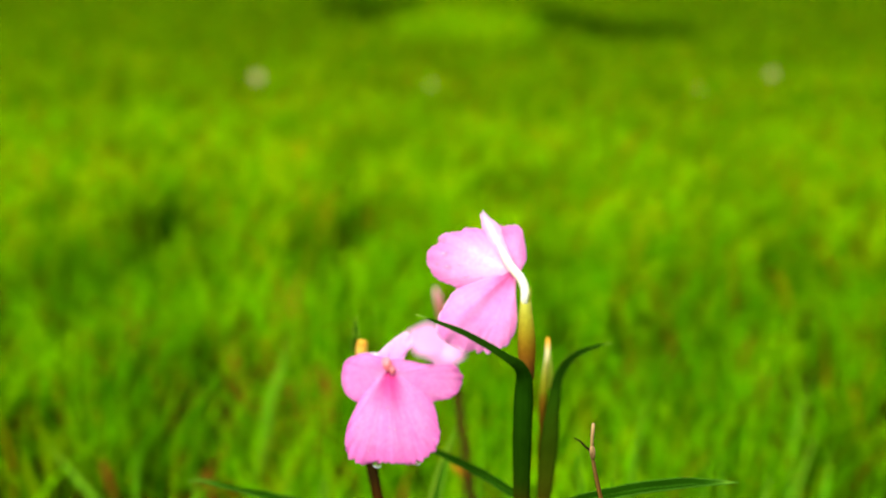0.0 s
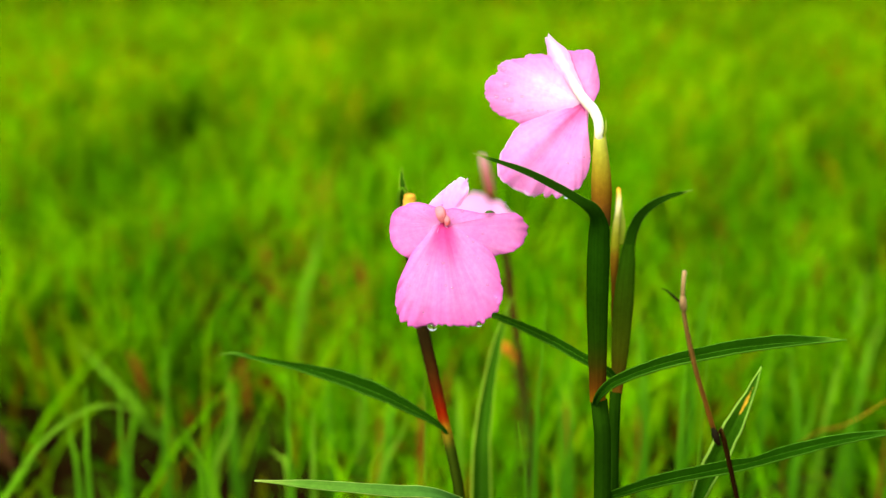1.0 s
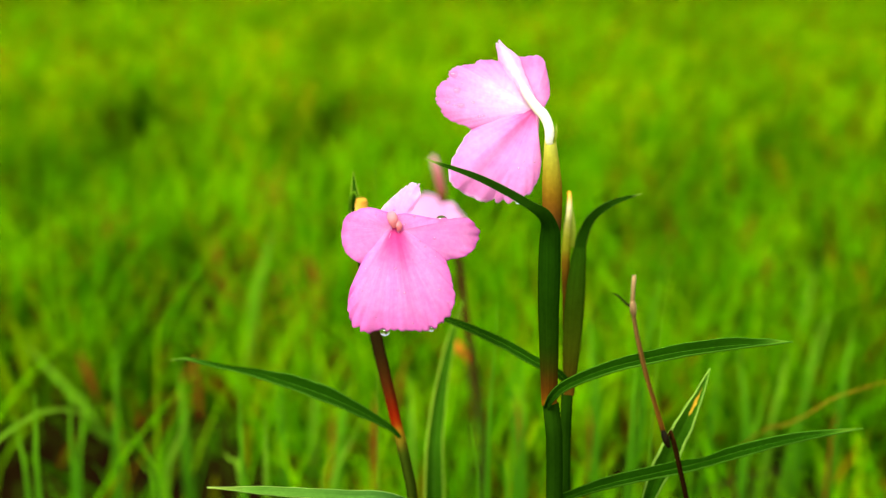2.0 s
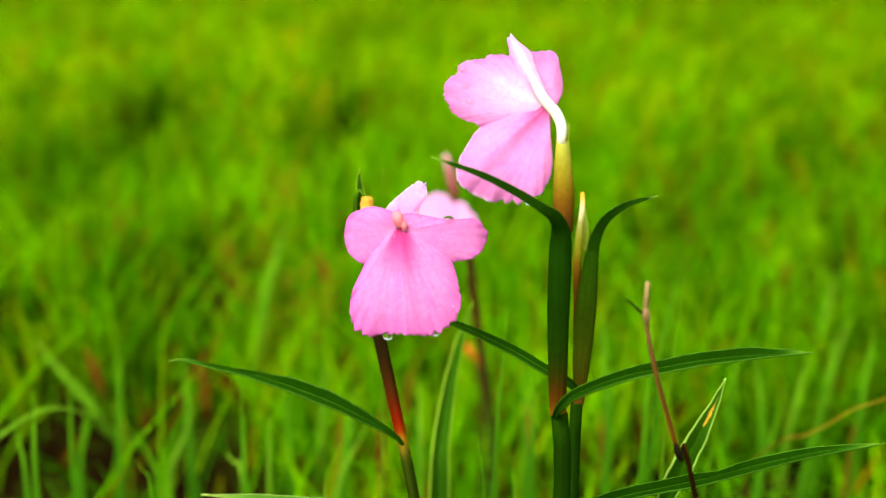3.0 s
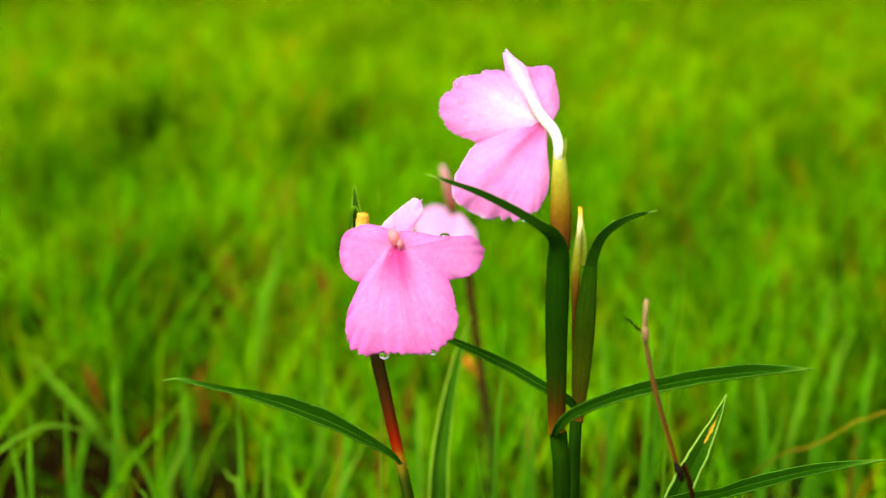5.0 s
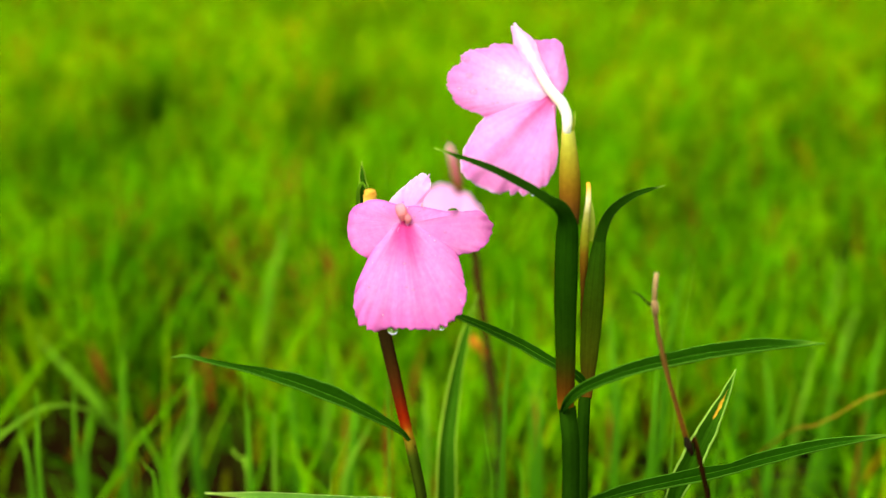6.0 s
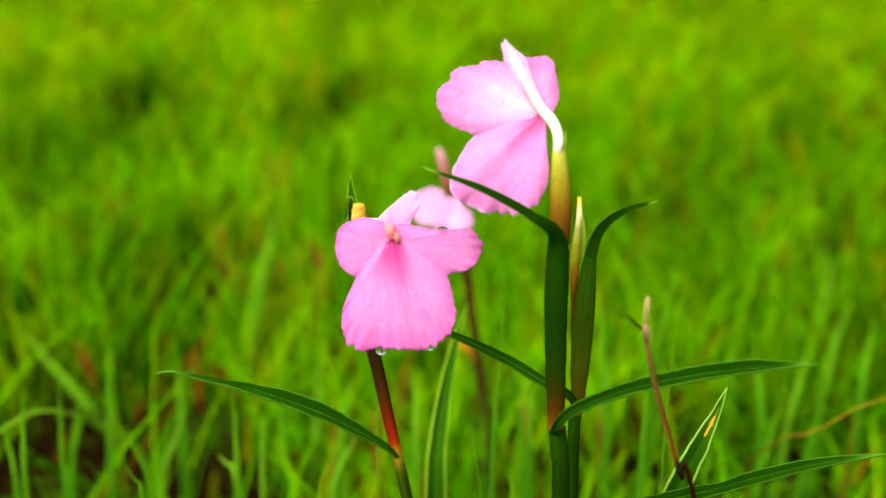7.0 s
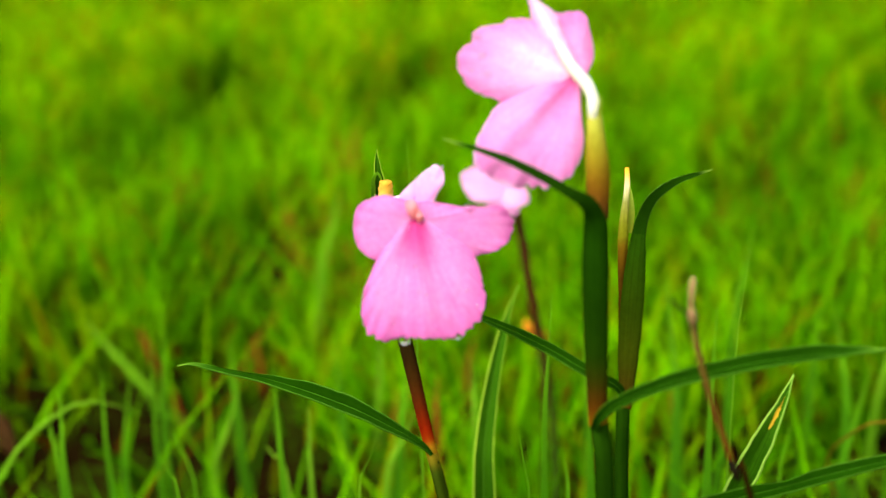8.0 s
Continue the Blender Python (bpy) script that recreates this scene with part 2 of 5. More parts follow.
M_stem_red = plant_mat("stem_red", [(0.0, (0.30, 0.17, 0.006)), (0.035, (0.30, 0.14, 0.005)), (0.06, (0.22, 0.012, 0.001)), (0.12, (0.15, 0.008, 0.001)), (0.20, (0.075, 0.014, 0.002)), (0.30, (0.040, 0.016, 0.002)), (0.42, (0.016, 0.010, 0.002)), (1.0, (0.012, 0.010, 0.003))],
                       veins=0.22, vein_n=22.0, gloss=0.5, spec=0.006)
M_stem_olive = plant_mat("stem_olive", [(0.0, (0.015, 0.040, 0.001)), (0.6, (0.022, 0.046, 0.001)), (0.972, (0.026, 0.044, 0.002)), (1.0, (0.12, 0.09, 0.004))], veins=0.30, vein_n=22.0, spec=0.006)
M_stem_brown = plant_mat("stem_brown", [(0.0, (0.04, 0.10, 0.006)), (0.42, (0.05, 0.09, 0.006)), (0.6, (0.07, 0.03, 0.008)), (0.75, (0.09, 0.02, 0.006)), (1.0, (0.06, 0.03, 0.012))], gloss=0.45)
M_sepal = plant_mat("sepal_green", [(0.0, (0.20, 0.24, 0.012)), (1.0, (0.30, 0.40, 0.04))], gloss=0.5, passing=0.4)
M_orange = plant_mat("anther_orange", [(0.0, (0.80, 0.44, 0.08)), (0.5, (0.84, 0.52, 0.08)), (1.0, (0.82, 0.40, 0.04))], gloss=0.6)
M_twig = plant_mat("twig_bark", [(0.0, (0.010, 0.005, 0.0015)), (0.725, (0.012, 0.005, 0.0012)), (0.833, (0.014, 0.006, 0.001)), (0.845, (0.12, 0.042, 0.003)), (0.913, (0.14, 0.066, 0.011)), (0.966, (0.17, 0.088, 0.020)), (1.0, (0.32, 0.21, 0.09))], veins=0.45, vein_n=18.0, gloss=0.9, spec=0.0, passing=0.0)
M_twig_dark = plant_mat("twig_dark", [(0.0, (0.014, 0.007, 0.003)), (1.0, (0.010, 0.009, 0.004))], gloss=0.7, spec=0.01, passing=0.0)
M_twig_tan = plant_mat("twig_tan", [(0.0, (0.17, 0.095, 0.03)), (1.0, (0.28, 0.17, 0.07))], veins=0.3, vein_n=18.0, gloss=0.9, spec=0.0, passing=0.0)
M_straw = plant_mat("dry_straw", [(0.0, (0.12, 0.08, 0.008)), (0.5, (0.22, 0.15, 0.010)), (1.0, (0.42, 0.24, 0.012))], veins=0.3, vein_n=12.0, gloss=0.6)
M_blade = plant_mat("blade_green", [(0.0, (0.035, 0.13, 0.003)), (0.6, (0.065, 0.23, 0.004)), (1.0, (0.12, 0.33, 0.006))], veins=0.08, vein_n=40.0, gloss=0.45, passing=0.3)
M_blade_pale = plant_mat("blade_pale", [(0.0, (0.07, 0.19, 0.006)), (0.6, (0.125, 0.31, 0.007)), (1.0, (0.19, 0.40, 0.015))], veins=0.08, vein_n=40.0, gloss=0.45, passing=0.3)
M_cream = plant_mat("cream_petals", [(0.0, (0.40, 0.28, 0.08)), (1.0, (0.52, 0.42, 0.20))], gloss=0.6)
M_red_bits = plant_mat("red_dry_leaf", [(0.0, (0.05, 0.020, 0.004)), (0.6, (0.18, 0.042, 0.005)), (1.0, (0.27, 0.095, 0.008))], gloss=0.6)
M_dead = plant_mat("dead_leaf_brown", [(0.0, (0.02, 0.009, 0.003)), (0.6, (0.07, 0.032, 0.010)), (1.0, (0.05, 0.022, 0.006))], veins=0.1, gloss=0.7)
M_amber = plant_mat("amber_bud", [(0.0, (0.40, 0.14, 0.01)), (1.0, (0.75, 0.24, 0.015))], gloss=0.5)


def grass_mat(name, dry, tint=(1.0, 1.0, 1.0)):
    """Grass: each blade its own green, some yellowed or rusty; paler to the tip; patches of lusher and thinner growth."""
    m, nt, p, out = start(name)
    u, v = uv_pair(nt)
    geo = nt.nodes.new("ShaderNodeNewGeometry")
    own = ramp_node(nt, geo.outputs["Random Per Island"], [
        (0.0, (0.04, 0.17, 0.0003)), (0.3, (0.09, 0.31, 0.0003)), (0.6, (0.16, 0.44, 0.0005)), (0.88 - dry, (0.26, 0.56, 0.001)),
        (0.95 - dry, (0.26, 0.40, 0.001)), (0.975 - dry * 0.6, (0.22, 0.14, 0.003)), (1.0, (0.16, 0.035, 0.004))])
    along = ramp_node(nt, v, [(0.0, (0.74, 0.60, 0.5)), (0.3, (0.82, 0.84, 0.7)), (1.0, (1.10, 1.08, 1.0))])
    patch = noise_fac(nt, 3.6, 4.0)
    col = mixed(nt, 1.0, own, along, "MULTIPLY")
    tone = ramp_node(nt, patch, [(0.32, (0.72, 0.74, 0.7)), (0.5, (1.02, 1.0, 1.0)), (0.68, (1.30, 1.14, 1.0))])
    col = mixed(nt, 1.0, col, tone, "MULTIPLY")
    clump = ramp_node(nt, noise_fac(nt, 17.0, 3.0), [(0.36, (0.62, 0.70, 0.7)), (0.5, (1.0, 1.0, 1.0)), (0.66, (1.34, 1.16, 1.0))])
    col = mixed(nt, 1.0, col, clump, "MULTIPLY")
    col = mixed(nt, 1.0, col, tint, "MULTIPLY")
    finish(nt, p, out, col, 0.6, 0.008, 0.4, (1.15, 1.0, 0.4), None)
    return m


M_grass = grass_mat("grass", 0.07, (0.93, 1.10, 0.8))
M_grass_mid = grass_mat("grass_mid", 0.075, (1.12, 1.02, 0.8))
# Dimmed copies of one grass: brightness lost with distance is put into the tint.
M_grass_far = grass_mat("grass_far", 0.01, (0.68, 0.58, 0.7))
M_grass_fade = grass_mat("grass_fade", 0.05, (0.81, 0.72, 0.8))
M_grass_dim = grass_mat("grass_dim", 0.02, (0.76, 0.66, 0.75))
# Undergrowth: grass tint darkened, putting the shade between tufts into the colour.
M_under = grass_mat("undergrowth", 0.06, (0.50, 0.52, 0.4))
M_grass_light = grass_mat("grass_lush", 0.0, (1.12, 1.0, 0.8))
# Darkened grass copy for shaded hollows and gaps; the shade is in the tint.
M_grass_shade = grass_mat("grass_shade", 0.02, (0.20, 0.25, 0.5))


def ground_mat():
    m, nt, p, out = start("soil_and_moss")
    a, b, c = noise_fac(nt, 14.0, 5.0), noise_fac(nt, 120.0, 4.0), noise_fac(nt, 0.9, 3.0)
    soil = ramp_node(nt, a, [(0.3, (0.003, 0.002, 0.0006)), (0.55, (0.009, 0.004, 0.0008)), (0.75, (0.022, 0.009, 0.0015))])
    moss = ramp_node(nt, b, [(0.3, (0.008, 0.025, 0.001)), (0.7, (0.03, 0.075, 0.001))])
    cover = maths(nt, "MULTIPLY", maths(nt, "SUBTRACT", maths(nt, "ADD", a, maths(nt, "MULTIPLY", b, 0.5)), 0.75), 4.0, clamp=True)
    near = mixed(nt, cover, soil, moss)
    geo = nt.nodes.new("ShaderNodeNewGeometry")
    away = nt.nodes.new("ShaderNodeVectorMath")
    away.operation = "DISTANCE"
    away.inputs[1].default_value = (0.0, 0.8, 0.0)
    nt.links.new(geo.outputs["Position"], away.inputs[0])
    far = maths(nt, "MULTIPLY", maths(nt, "SUBTRACT", away.outputs["Value"], 1.1), 0.35, clamp=True)
    turf = ramp_node(nt, c, [(0.3, (0.028, 0.082, 0.001)), (0.55, (0.047, 0.120, 0.001)), (0.75, (0.068, 0.155, 0.001))])
    finish(nt, p, out, mixed(nt, far, near, turf), 0.9, 0.0, 0.0, (1, 1, 1), b, 0.8, 0.006)
    return m


M_ground = ground_mat()


def water_mat():
    m, nt, p, out = start("water")
    p.inputs["Base Color"].default_value = (1, 1, 1, 1)
    p.inputs["Roughness"].default_value = 0.0
    p.inputs["IOR"].default_value = 1.33
    p.inputs["Transmission Weight"].default_value = 1.0
    return m


M_water = water_mat()


def dew_mat():
    """Thin beads of water: clear, with a glint."""
    m, nt, p, out = start("dew")
    clear, glint, mx = nt.nodes.new("ShaderNodeBsdfTransparent"), nt.nodes.new("ShaderNodeBsdfGlossy"), nt.nodes.new("ShaderNodeMixShader")
    glint.inputs["Roughness"].default_value = 0.28
    mx.inputs[0].default_value = 0.14
    nt.links.new(clear.outputs[0], mx.inputs[1])
    nt.links.new(glint.outputs[0], mx.inputs[2])
    nt.links.new(mx.outputs[0], out.inputs[0])
    return m


M_dew = dew_mat()

# ---- shapes ----


def mesh_of(name, verts, faces, uvs=None, smooth=True):
    me = bpy.data.meshes.new(name)
    me.from_pydata([tuple(v) for v in verts], [], faces)
    if uvs is not None:
        layer = me.uv_layers.new(name="uv")
        idx = np.empty(len(me.loops), dtype=np.int32)
        me.loops.foreach_get("vertex_index", idx)
        layer.data.foreach_set("uv", np.asarray(uvs, dtype=np.float32)[idx].ravel())
    if smooth:
        me.polygons.foreach_set("use_smooth", np.ones(len(me.polygons), dtype=bool))
    return me


def thing(name, base, label, category, group=""):
    ob = new(name)
    ob.empty_display_size = 0.01
    ob.location = base
    return tagged(ob, label, category, group)


def part(name, shape, material, parent, label="", thick=0.0):
    """One mesh of its own under a thing or under a part of a thing. Shapes are given in world metres."""
    root = parent
    while root.parent:
        root = root.parent
    verts, faces, uvs = shape
    base = np.array(root.location)
    me = mesh_of(name, np.asarray(verts) - base, faces, uvs)
    me.materials.append(material)
    ob = new(name, me)
    ob.parent = parent
    if thick:
        s = ob.modifiers.new("thickness", "SOLIDIFY")
        s.thickness, s.offset = thick, 0.0
    if label:
        ob["label"] = label
    return ob


def smooth_line(points, n):
    """A Catmull-Rom line through a few points, n + 1 samples, even in length."""
    p = np.array(points, dtype=float)
    q = np.vstack([2 * p[0] - p[1], p, 2 * p[-1] - p[-2]])
    fine = []
    for k in range(len(p) - 1):
        a, b, c, d = q[k:k + 4]
        for t in np.linspace(0, 1, 24, endpoint=False):
            fine.append(0.5 * (2 * b + (c - a) * t + (2 * a - 5 * b + 4 * c - d) * t * t + (3 * b - a - 3 * c + d) * t ** 3))
    fine.append(p[-1])
    fine = np.array(fine)
    s = np.concatenate([[0], np.cumsum(np.linalg.norm(np.diff(fine, axis=0), axis=1))])
    at = np.linspace(0, s[-1], n + 1)
    return np.stack([np.interp(at, s, fine[:, k]) for k in range(3)], axis=1)


def unit(v):
    v = np.asarray(v, dtype=float)
    return v / np.maximum(np.linalg.norm(v, axis=-1, keepdims=True), 1e-12)


def eased(values, s):
    """Widths given at even steps, read at s with rounded transitions."""
    k = np.clip(np.asarray(s) * (len(values) - 1), 0, len(values) - 1 - 1e-9)
    i = k.astype(int)
    f = k - i
    f = f * f * (3 - 2 * f) * 0.6 + f * 0.4
    v = np.asarray(values, dtype=float)
    return v[i] * (1 - f) + v[i + 1] * f


def ribbon(points, width, widths, facing, fold=0.25, wave=0.02, n=30, m=8, seed=0, twist=0.0, other=None):
    """A leaf: a folded strip along a line. width in metres; facing: where its upper side looks; fold: how deep its gutter is; twist in degrees to the tip; other: widths of its second half where the halves differ."""
    c = smooth_line(points, n)
    t = unit(np.gradient(c, axis=0))
    f = np.tile(np.asarray(facing, dtype=float), (n + 1, 1))
    side = unit(np.cross(t, f))
    up = unit(np.cross(side, t))
    s = np.linspace(0, 1, n + 1)
    ang = np.radians(twist) * s
    side, up = side * np.cos(ang)[:, None] + up * np.sin(ang)[:, None], up * np.cos(ang)[:, None] - side * np.sin(ang)[:, None]
    near = eased(widths, s) * width / 2
    far = near if other is None else eased(other, s) * width / 2
    rng = np.random.RandomState(seed)
    ph = rng.rand(4) * 6.28
    nick = rng.randn(2, n + 1)
    verts, uvs, faces = [], [], []
    for i in range(n + 1):
        for j in range(m + 1):
            u = 2 * j / m - 1
            w = near if u < 0 else far
            lift = fold * w[i] * abs(u) + wave * width * np.sin(9 * s[i] + ph[0 if u < 0 else 1]) * abs(u) ** 2
            edge = 1 + 0.03 * np.sin(31 * s[i] + ph[2 if u < 0 else 3]) + 0.022 * nick[0 if u < 0 else 1][i]
            verts.append(c[i] + side[i] * u * w[i] * edge + up[i] * lift)
            uvs.append((0.5 + u / 2, s[i]))
    for i in range(n):
        for j in range(m):
            a = i * (m + 1) + j
            faces.append((a, a + 1, a + m + 2, a + m + 1))
    return verts, faces, uvs


def tube(points, radius, radii, flat=1.0, facing=(0, -1, 0), n=24, m=14, ragged=0.0):
    """A stem, sheath or bud: a round or flattened tube along a line, closed at both ends."""
    c = smooth_line(points, n)
    t = unit(np.gradient(c, axis=0))
    side = unit(np.cross(t, np.tile(np.asarray(facing, dtype=float), (n + 1, 1))))
    up = unit(np.cross(side, t))
    s = np.linspace(0, 1, n + 1)
    r = eased(radii, s) * radius
    verts, uvs, faces = [], [], []
    for i in range(n + 1):
        for j in range(m + 1):
            a = 2 * math.pi * j / m
            k = 1 + ragged * math.sin(3 * a + 17 * s[i]) + ragged * math.sin(5 * a - 29 * s[i])
            verts.append(c[i] + (side[i] * math.cos(a) + up[i] * math.sin(a) * flat) * r[i] * k)
            uvs.append((j / m, s[i]))
    for i in range(n):
        for j in range(m):
            a = i * (m + 1) + j
            faces.append((a, a + 1, a + m + 2, a + m + 1))
    faces.append(tuple(range(m, -1, -1))[:-1])
    faces.append(tuple(n * (m + 1) + j for j in range(m)))
    return verts, faces, uvs


def sheathed_leaf(points, radius, radii, flats, folds, facing, cut, n=80, m=20):
    """A sheath that opens into its blade without a seam. Gives the sheath and the blade, parted at the share cut of the length."""
    c = smooth_line(points, n)
    t = unit(np.gradient(c, axis=0))
    side = unit(np.cross(t, np.tile(np.asarray(facing, dtype=float), (n + 1, 1))))
    up = unit(np.cross(side, t))
    s = np.linspace(0, 1, n + 1)
    r, flat, fold = eased(radii, s) * radius, eased(flats, s), eased(folds, s)
    row = round(cut * n)
    shapes = []
    for first, last in ((0, row), (row, n)):
        verts, uvs, faces = [], [], []
        for i in range(first, last + 1):
            for j in range(m + 1):
                a = 2 * math.pi * j / m
                verts.append(c[i] + (side[i] * math.cos(a) + up[i] * (math.sin(a) * flat[i] + fold[i] * abs(math.cos(a)))) * r[i])
                uvs.append((j / m if first == 0 else 0.5 + 0.5 * math.cos(a), (i - first) / (last - first)))
        for i in range(last - first):
            for j in range(m):
                a = i * (m + 1) + j
                faces.append((a, a + 1, a + m + 2, a + m + 1))
        shapes.append((verts, faces, uvs))
    return shapes


def scallop(x, phase):
    """Rounded teeth of uneven width, 0 to 1."""
    return abs(math.sin(x + 1.3 * math.sin(0.53 * x + phase) + phase)) ** 0.7


class Bloom:
    """A flower's own axes in millimetres: right, away, up, at a place and a tilt."""

    def __init__(self, place, tilt=-16.8, yaw=0.0):
        self.m = pose(*place, tilt, 0, yaw)

    def at(self, p):
        return np.array(self.m @ Vector([v / 1000 for v in p]))

    def grid(self, base, tip, width, widths, face, bow=0.0, cup=0.0, blunt=0.2, frill=0.5, fringe=0.03, skew=0.0, seed=0, n=44, m=44, curl=0.0, crinkle=0.10, slant=0.0, scallops=0.05, sway=0.0, notch=(0.0, 0.0)):
        """A petal from base to tip. face: where its upper side looks; bow lifts the middle, cup the sides, curl bends the end back."""
        base, tip, face = (np.asarray(v, dtype=float) for v in (base, tip, face))
        axis = tip - base
        length = np.linalg.norm(axis)
        d = axis / length
        side = unit(np.cross(d, face))
        nrm = unit(np.cross(side, d))
        rng = np.random.RandomState(seed)
        ph = rng.rand(8) * 6.28
        pts, uvs, faces = [], [], []
        for i in range(n + 1):
            s = i / n
            w = float(eased(widths, np.array([s]))[0]) * width / 2
            for j in range(m + 1):
                u = 2 * j / m - 1
                rag = fringe * (0.8 * math.sin(6 * u + ph[0]) + 0.9 * scallop(11 * u, ph[1]) + 0.6 * scallop(19 * u, ph[6]) + 0.25 * math.sin(35 * u + ph[5]))
                q = s * (1 - blunt * u * u * s) + rag * s ** 6 + slant * u * s * s
                k = 0 if u < 0 else 1
                rim = 1 + 0.026 * math.sin(15 * s + ph[2 + k]) + scallops * (scallop(14 * s, ph[4 + 2 * k]) - 0.6) * min(1.0, 2 * s) + 0.006 * math.sin(71 * s + ph[1 - k]) - k * notch[1] * math.exp(-((s - notch[0]) / 0.045) ** 2)
                x = u * w * rim + skew * s * s + sway * math.sin(math.pi * s)
                z = bow * 4 * s * (1 - s) + cup * u * u * (0.3 + s) - curl * s ** 3
                full = (2 * w / width) ** 1.5
                z += frill * full * (s ** 2) * (math.sin(7.5 * u + ph[4]) + 0.5 * math.sin(15 * u + 4 * s + ph[5])) * (0.35 + 0.65 * abs(u))
                z += crinkle * full * s * (math.sin(13 * u + 4 * s + ph[7]) * math.sin(12 * s + 3 * u + ph[2]) + 0.6 * math.sin(29 * u - 9 * s + ph[3]) * math.sin(23 * s + ph[6]))
                pts.append(base + d * length * q + side * x + nrm * z)
                uvs.append((0.5 + u / 2, s))
        for i in range(n):
            for j in range(m):
                a = i * (m + 1) + j
                faces.append((a, a + 1, a + m + 2, a + m + 1))
        return pts, faces, uvs

    def fan(self, base, spokes, lobe=3.0, tooth=0.045, bow=1.0, lean=(0.0, 0.0), frill=0.35, crinkle=0.08, crease=None, seed=0, n=40, m=110):
        """A petal that spreads from its base: spokes give its reach in mm at a few angles (degrees, from right over up).
        lobe: width of the rim's rounded teeth; bow: how far its middle swells out; lean: how it tips back to the right and upward."""
        ang, reach = (np.array(v, dtype=float) for v in zip(*spokes))
        q = smooth_line([(a, r, 0.0) for a, r in zip(ang, reach)], m)
        th, rad = np.radians(q[:, 0]), q[:, 1]
        ex, ez = rad * np.cos(th), rad * np.sin(th)
        arc = np.concatenate([[0], np.cumsum(np.hypot(np.diff(ex), np.diff(ez)))])
        rng = np.random.RandomState(seed)
        ph = rng.rand(8) * 6.28
        full = np.clip((rad / rad.max() - 0.25) * 2.0, 0.0, 1.0)
        teeth = np.array([0.65 * scallop(math.pi * a / lobe, ph[0]) + 0.35 * scallop(math.pi * a / (lobe * 0.41), ph[1]) - 0.55 + 0.25 * math.sin(9.7 * a + ph[2]) for a in arc])
        wild = 0.35 + 0.45 * np.abs(np.sin(0.31 * arc + ph[5])) + 0.55 * np.abs(np.sin(0.113 * arc + ph[6]))
        rad = rad * (1 + tooth * full * wild * teeth)
        pts, uvs, faces = [], [], []
        for i in range(n + 1):
            s = i / n
            for j in range(m + 1):
                r = rad[j] * s
                x, z = r * math.cos(th[j]), r * math.sin(th[j])
                y = lean[0] * x + lean[1] * z - bow * math.sin(math.pi * min(1.0, s * 0.92)) * (0.4 + 0.6 * full[j])
                y += frill * full[j] * s ** 9 * (math.sin(0.8 * math.pi * arc[j] / lobe + ph[3] + 1.5 * math.sin(0.21 * arc[j] + ph[1])) + 0.5 * math.sin(2.1 * math.pi * arc[j] / lobe + ph[4]))
                y += 0.5 * frill * full[j] * s ** 2 * math.sin(0.28 * arc[j] + ph[4]) * math.sin(0.17 * arc[j] + ph[5])
                y += crinkle * s * (math.sin(1.1 * x + 0.6 * z + ph[5]) * math.sin(0.9 * z - 0.5 * x + ph[6]) + 0.5 * math.sin(2.9 * x + ph[7]) * math.sin(2.3 * z + ph[0]))
                if crease:
                    y -= crease[2] * math.sin(math.pi * s * 0.9) * math.exp(-((math.degrees(th[j]) - crease[0]) / crease[1]) ** 2)
                pts.append(np.array([base[0] + x, base[1] + y, base[2] + z]))
                uvs.append((j / m, s))
        for i in range(n):
            for j in range(m):
                a = i * (m + 1) + j
                faces.append((a, a + 1, a + m + 2, a + m + 1))
        return pts, faces, uvs

    def placed(self, shape):
        return [self.at(p) for p in shape[0]], *shape[1:]

    def petal(self, *args, **kw):
        return self.placed(self.grid(*args, **kw))


# ---- ground ----
HOLLOWS = [(-0.05, 0.60, 0.045, 0.07), (-0.145, 0.61, 0.095, 0.125), (0.17, 0.62, 0.08, 0.09), (0.03, 0.66, 0.04, 0.06),
           (-0.110, 1.38, 0.048, 0.16), (-0.335, 1.39, 0.048, 0.16), (-0.15, 0.92, 0.05, 0.11), (0.27, 1.00, 0.025, 0.08),
           (0.31, 0.74, 0.07, 0.10), (-0.42, 0.95, 0.05, 0.10), (0.10, 1.75, 0.05, 0.18), (-0.235, 0.77, 0.05, 0.09), (-0.32, 1.00, 0.05, 0.10), (0.20, 0.67, 0.03, 0.04), (-0.245, 0.67, 0.05, 0.07)]
chance = random.Random(12)
for k in range(26):
    d = 0.8 + 4.2 * chance.random() ** 1.3
    gap = ((chance.random() * 2 - 1) * (0.42 * d + 0.1), d, 0.025 + 0.02 * d * chance.random(), 0.10 + 0.08 * d * chance.random())
    if d > 1.2 or gap[0] > 0.2:
        HOLLOWS.append(gap)


def land(x, y):
    """The height of the ground: nearly flat, softly uneven, with low mounds farther out."""
    h = 0.006 * np.sin(7.1 * x + 1.0) * np.sin(6.3 * y + 0.4) + 0.010 * np.sin(2.3 * x - 0.7) * np.sin(1.9 * y + 2.0)
    for mx, my, r, top in ((0.35, 8.6, 1.0, 0.10), (-2.4, 13.0, 2.2, 0.14), (2.6, 12.5, 1.8, 0.15), (-0.9, 11.0, 0.9, -0.08), (1.9, 8.3, 0.9, -0.10), (4.5, 18.0, 3.0, 0.2), (-5.0, 21.0, 3.5, 0.25)):
        h = h + top * np.exp(-((x - mx) ** 2 + (y - my) ** 2 * 0.6) / (r * r))
    return h + 0.03 * np.maximum(y - 16.0, 0.0) * np.clip((y - 16.0) / 20.0, 0.0, 1.0)


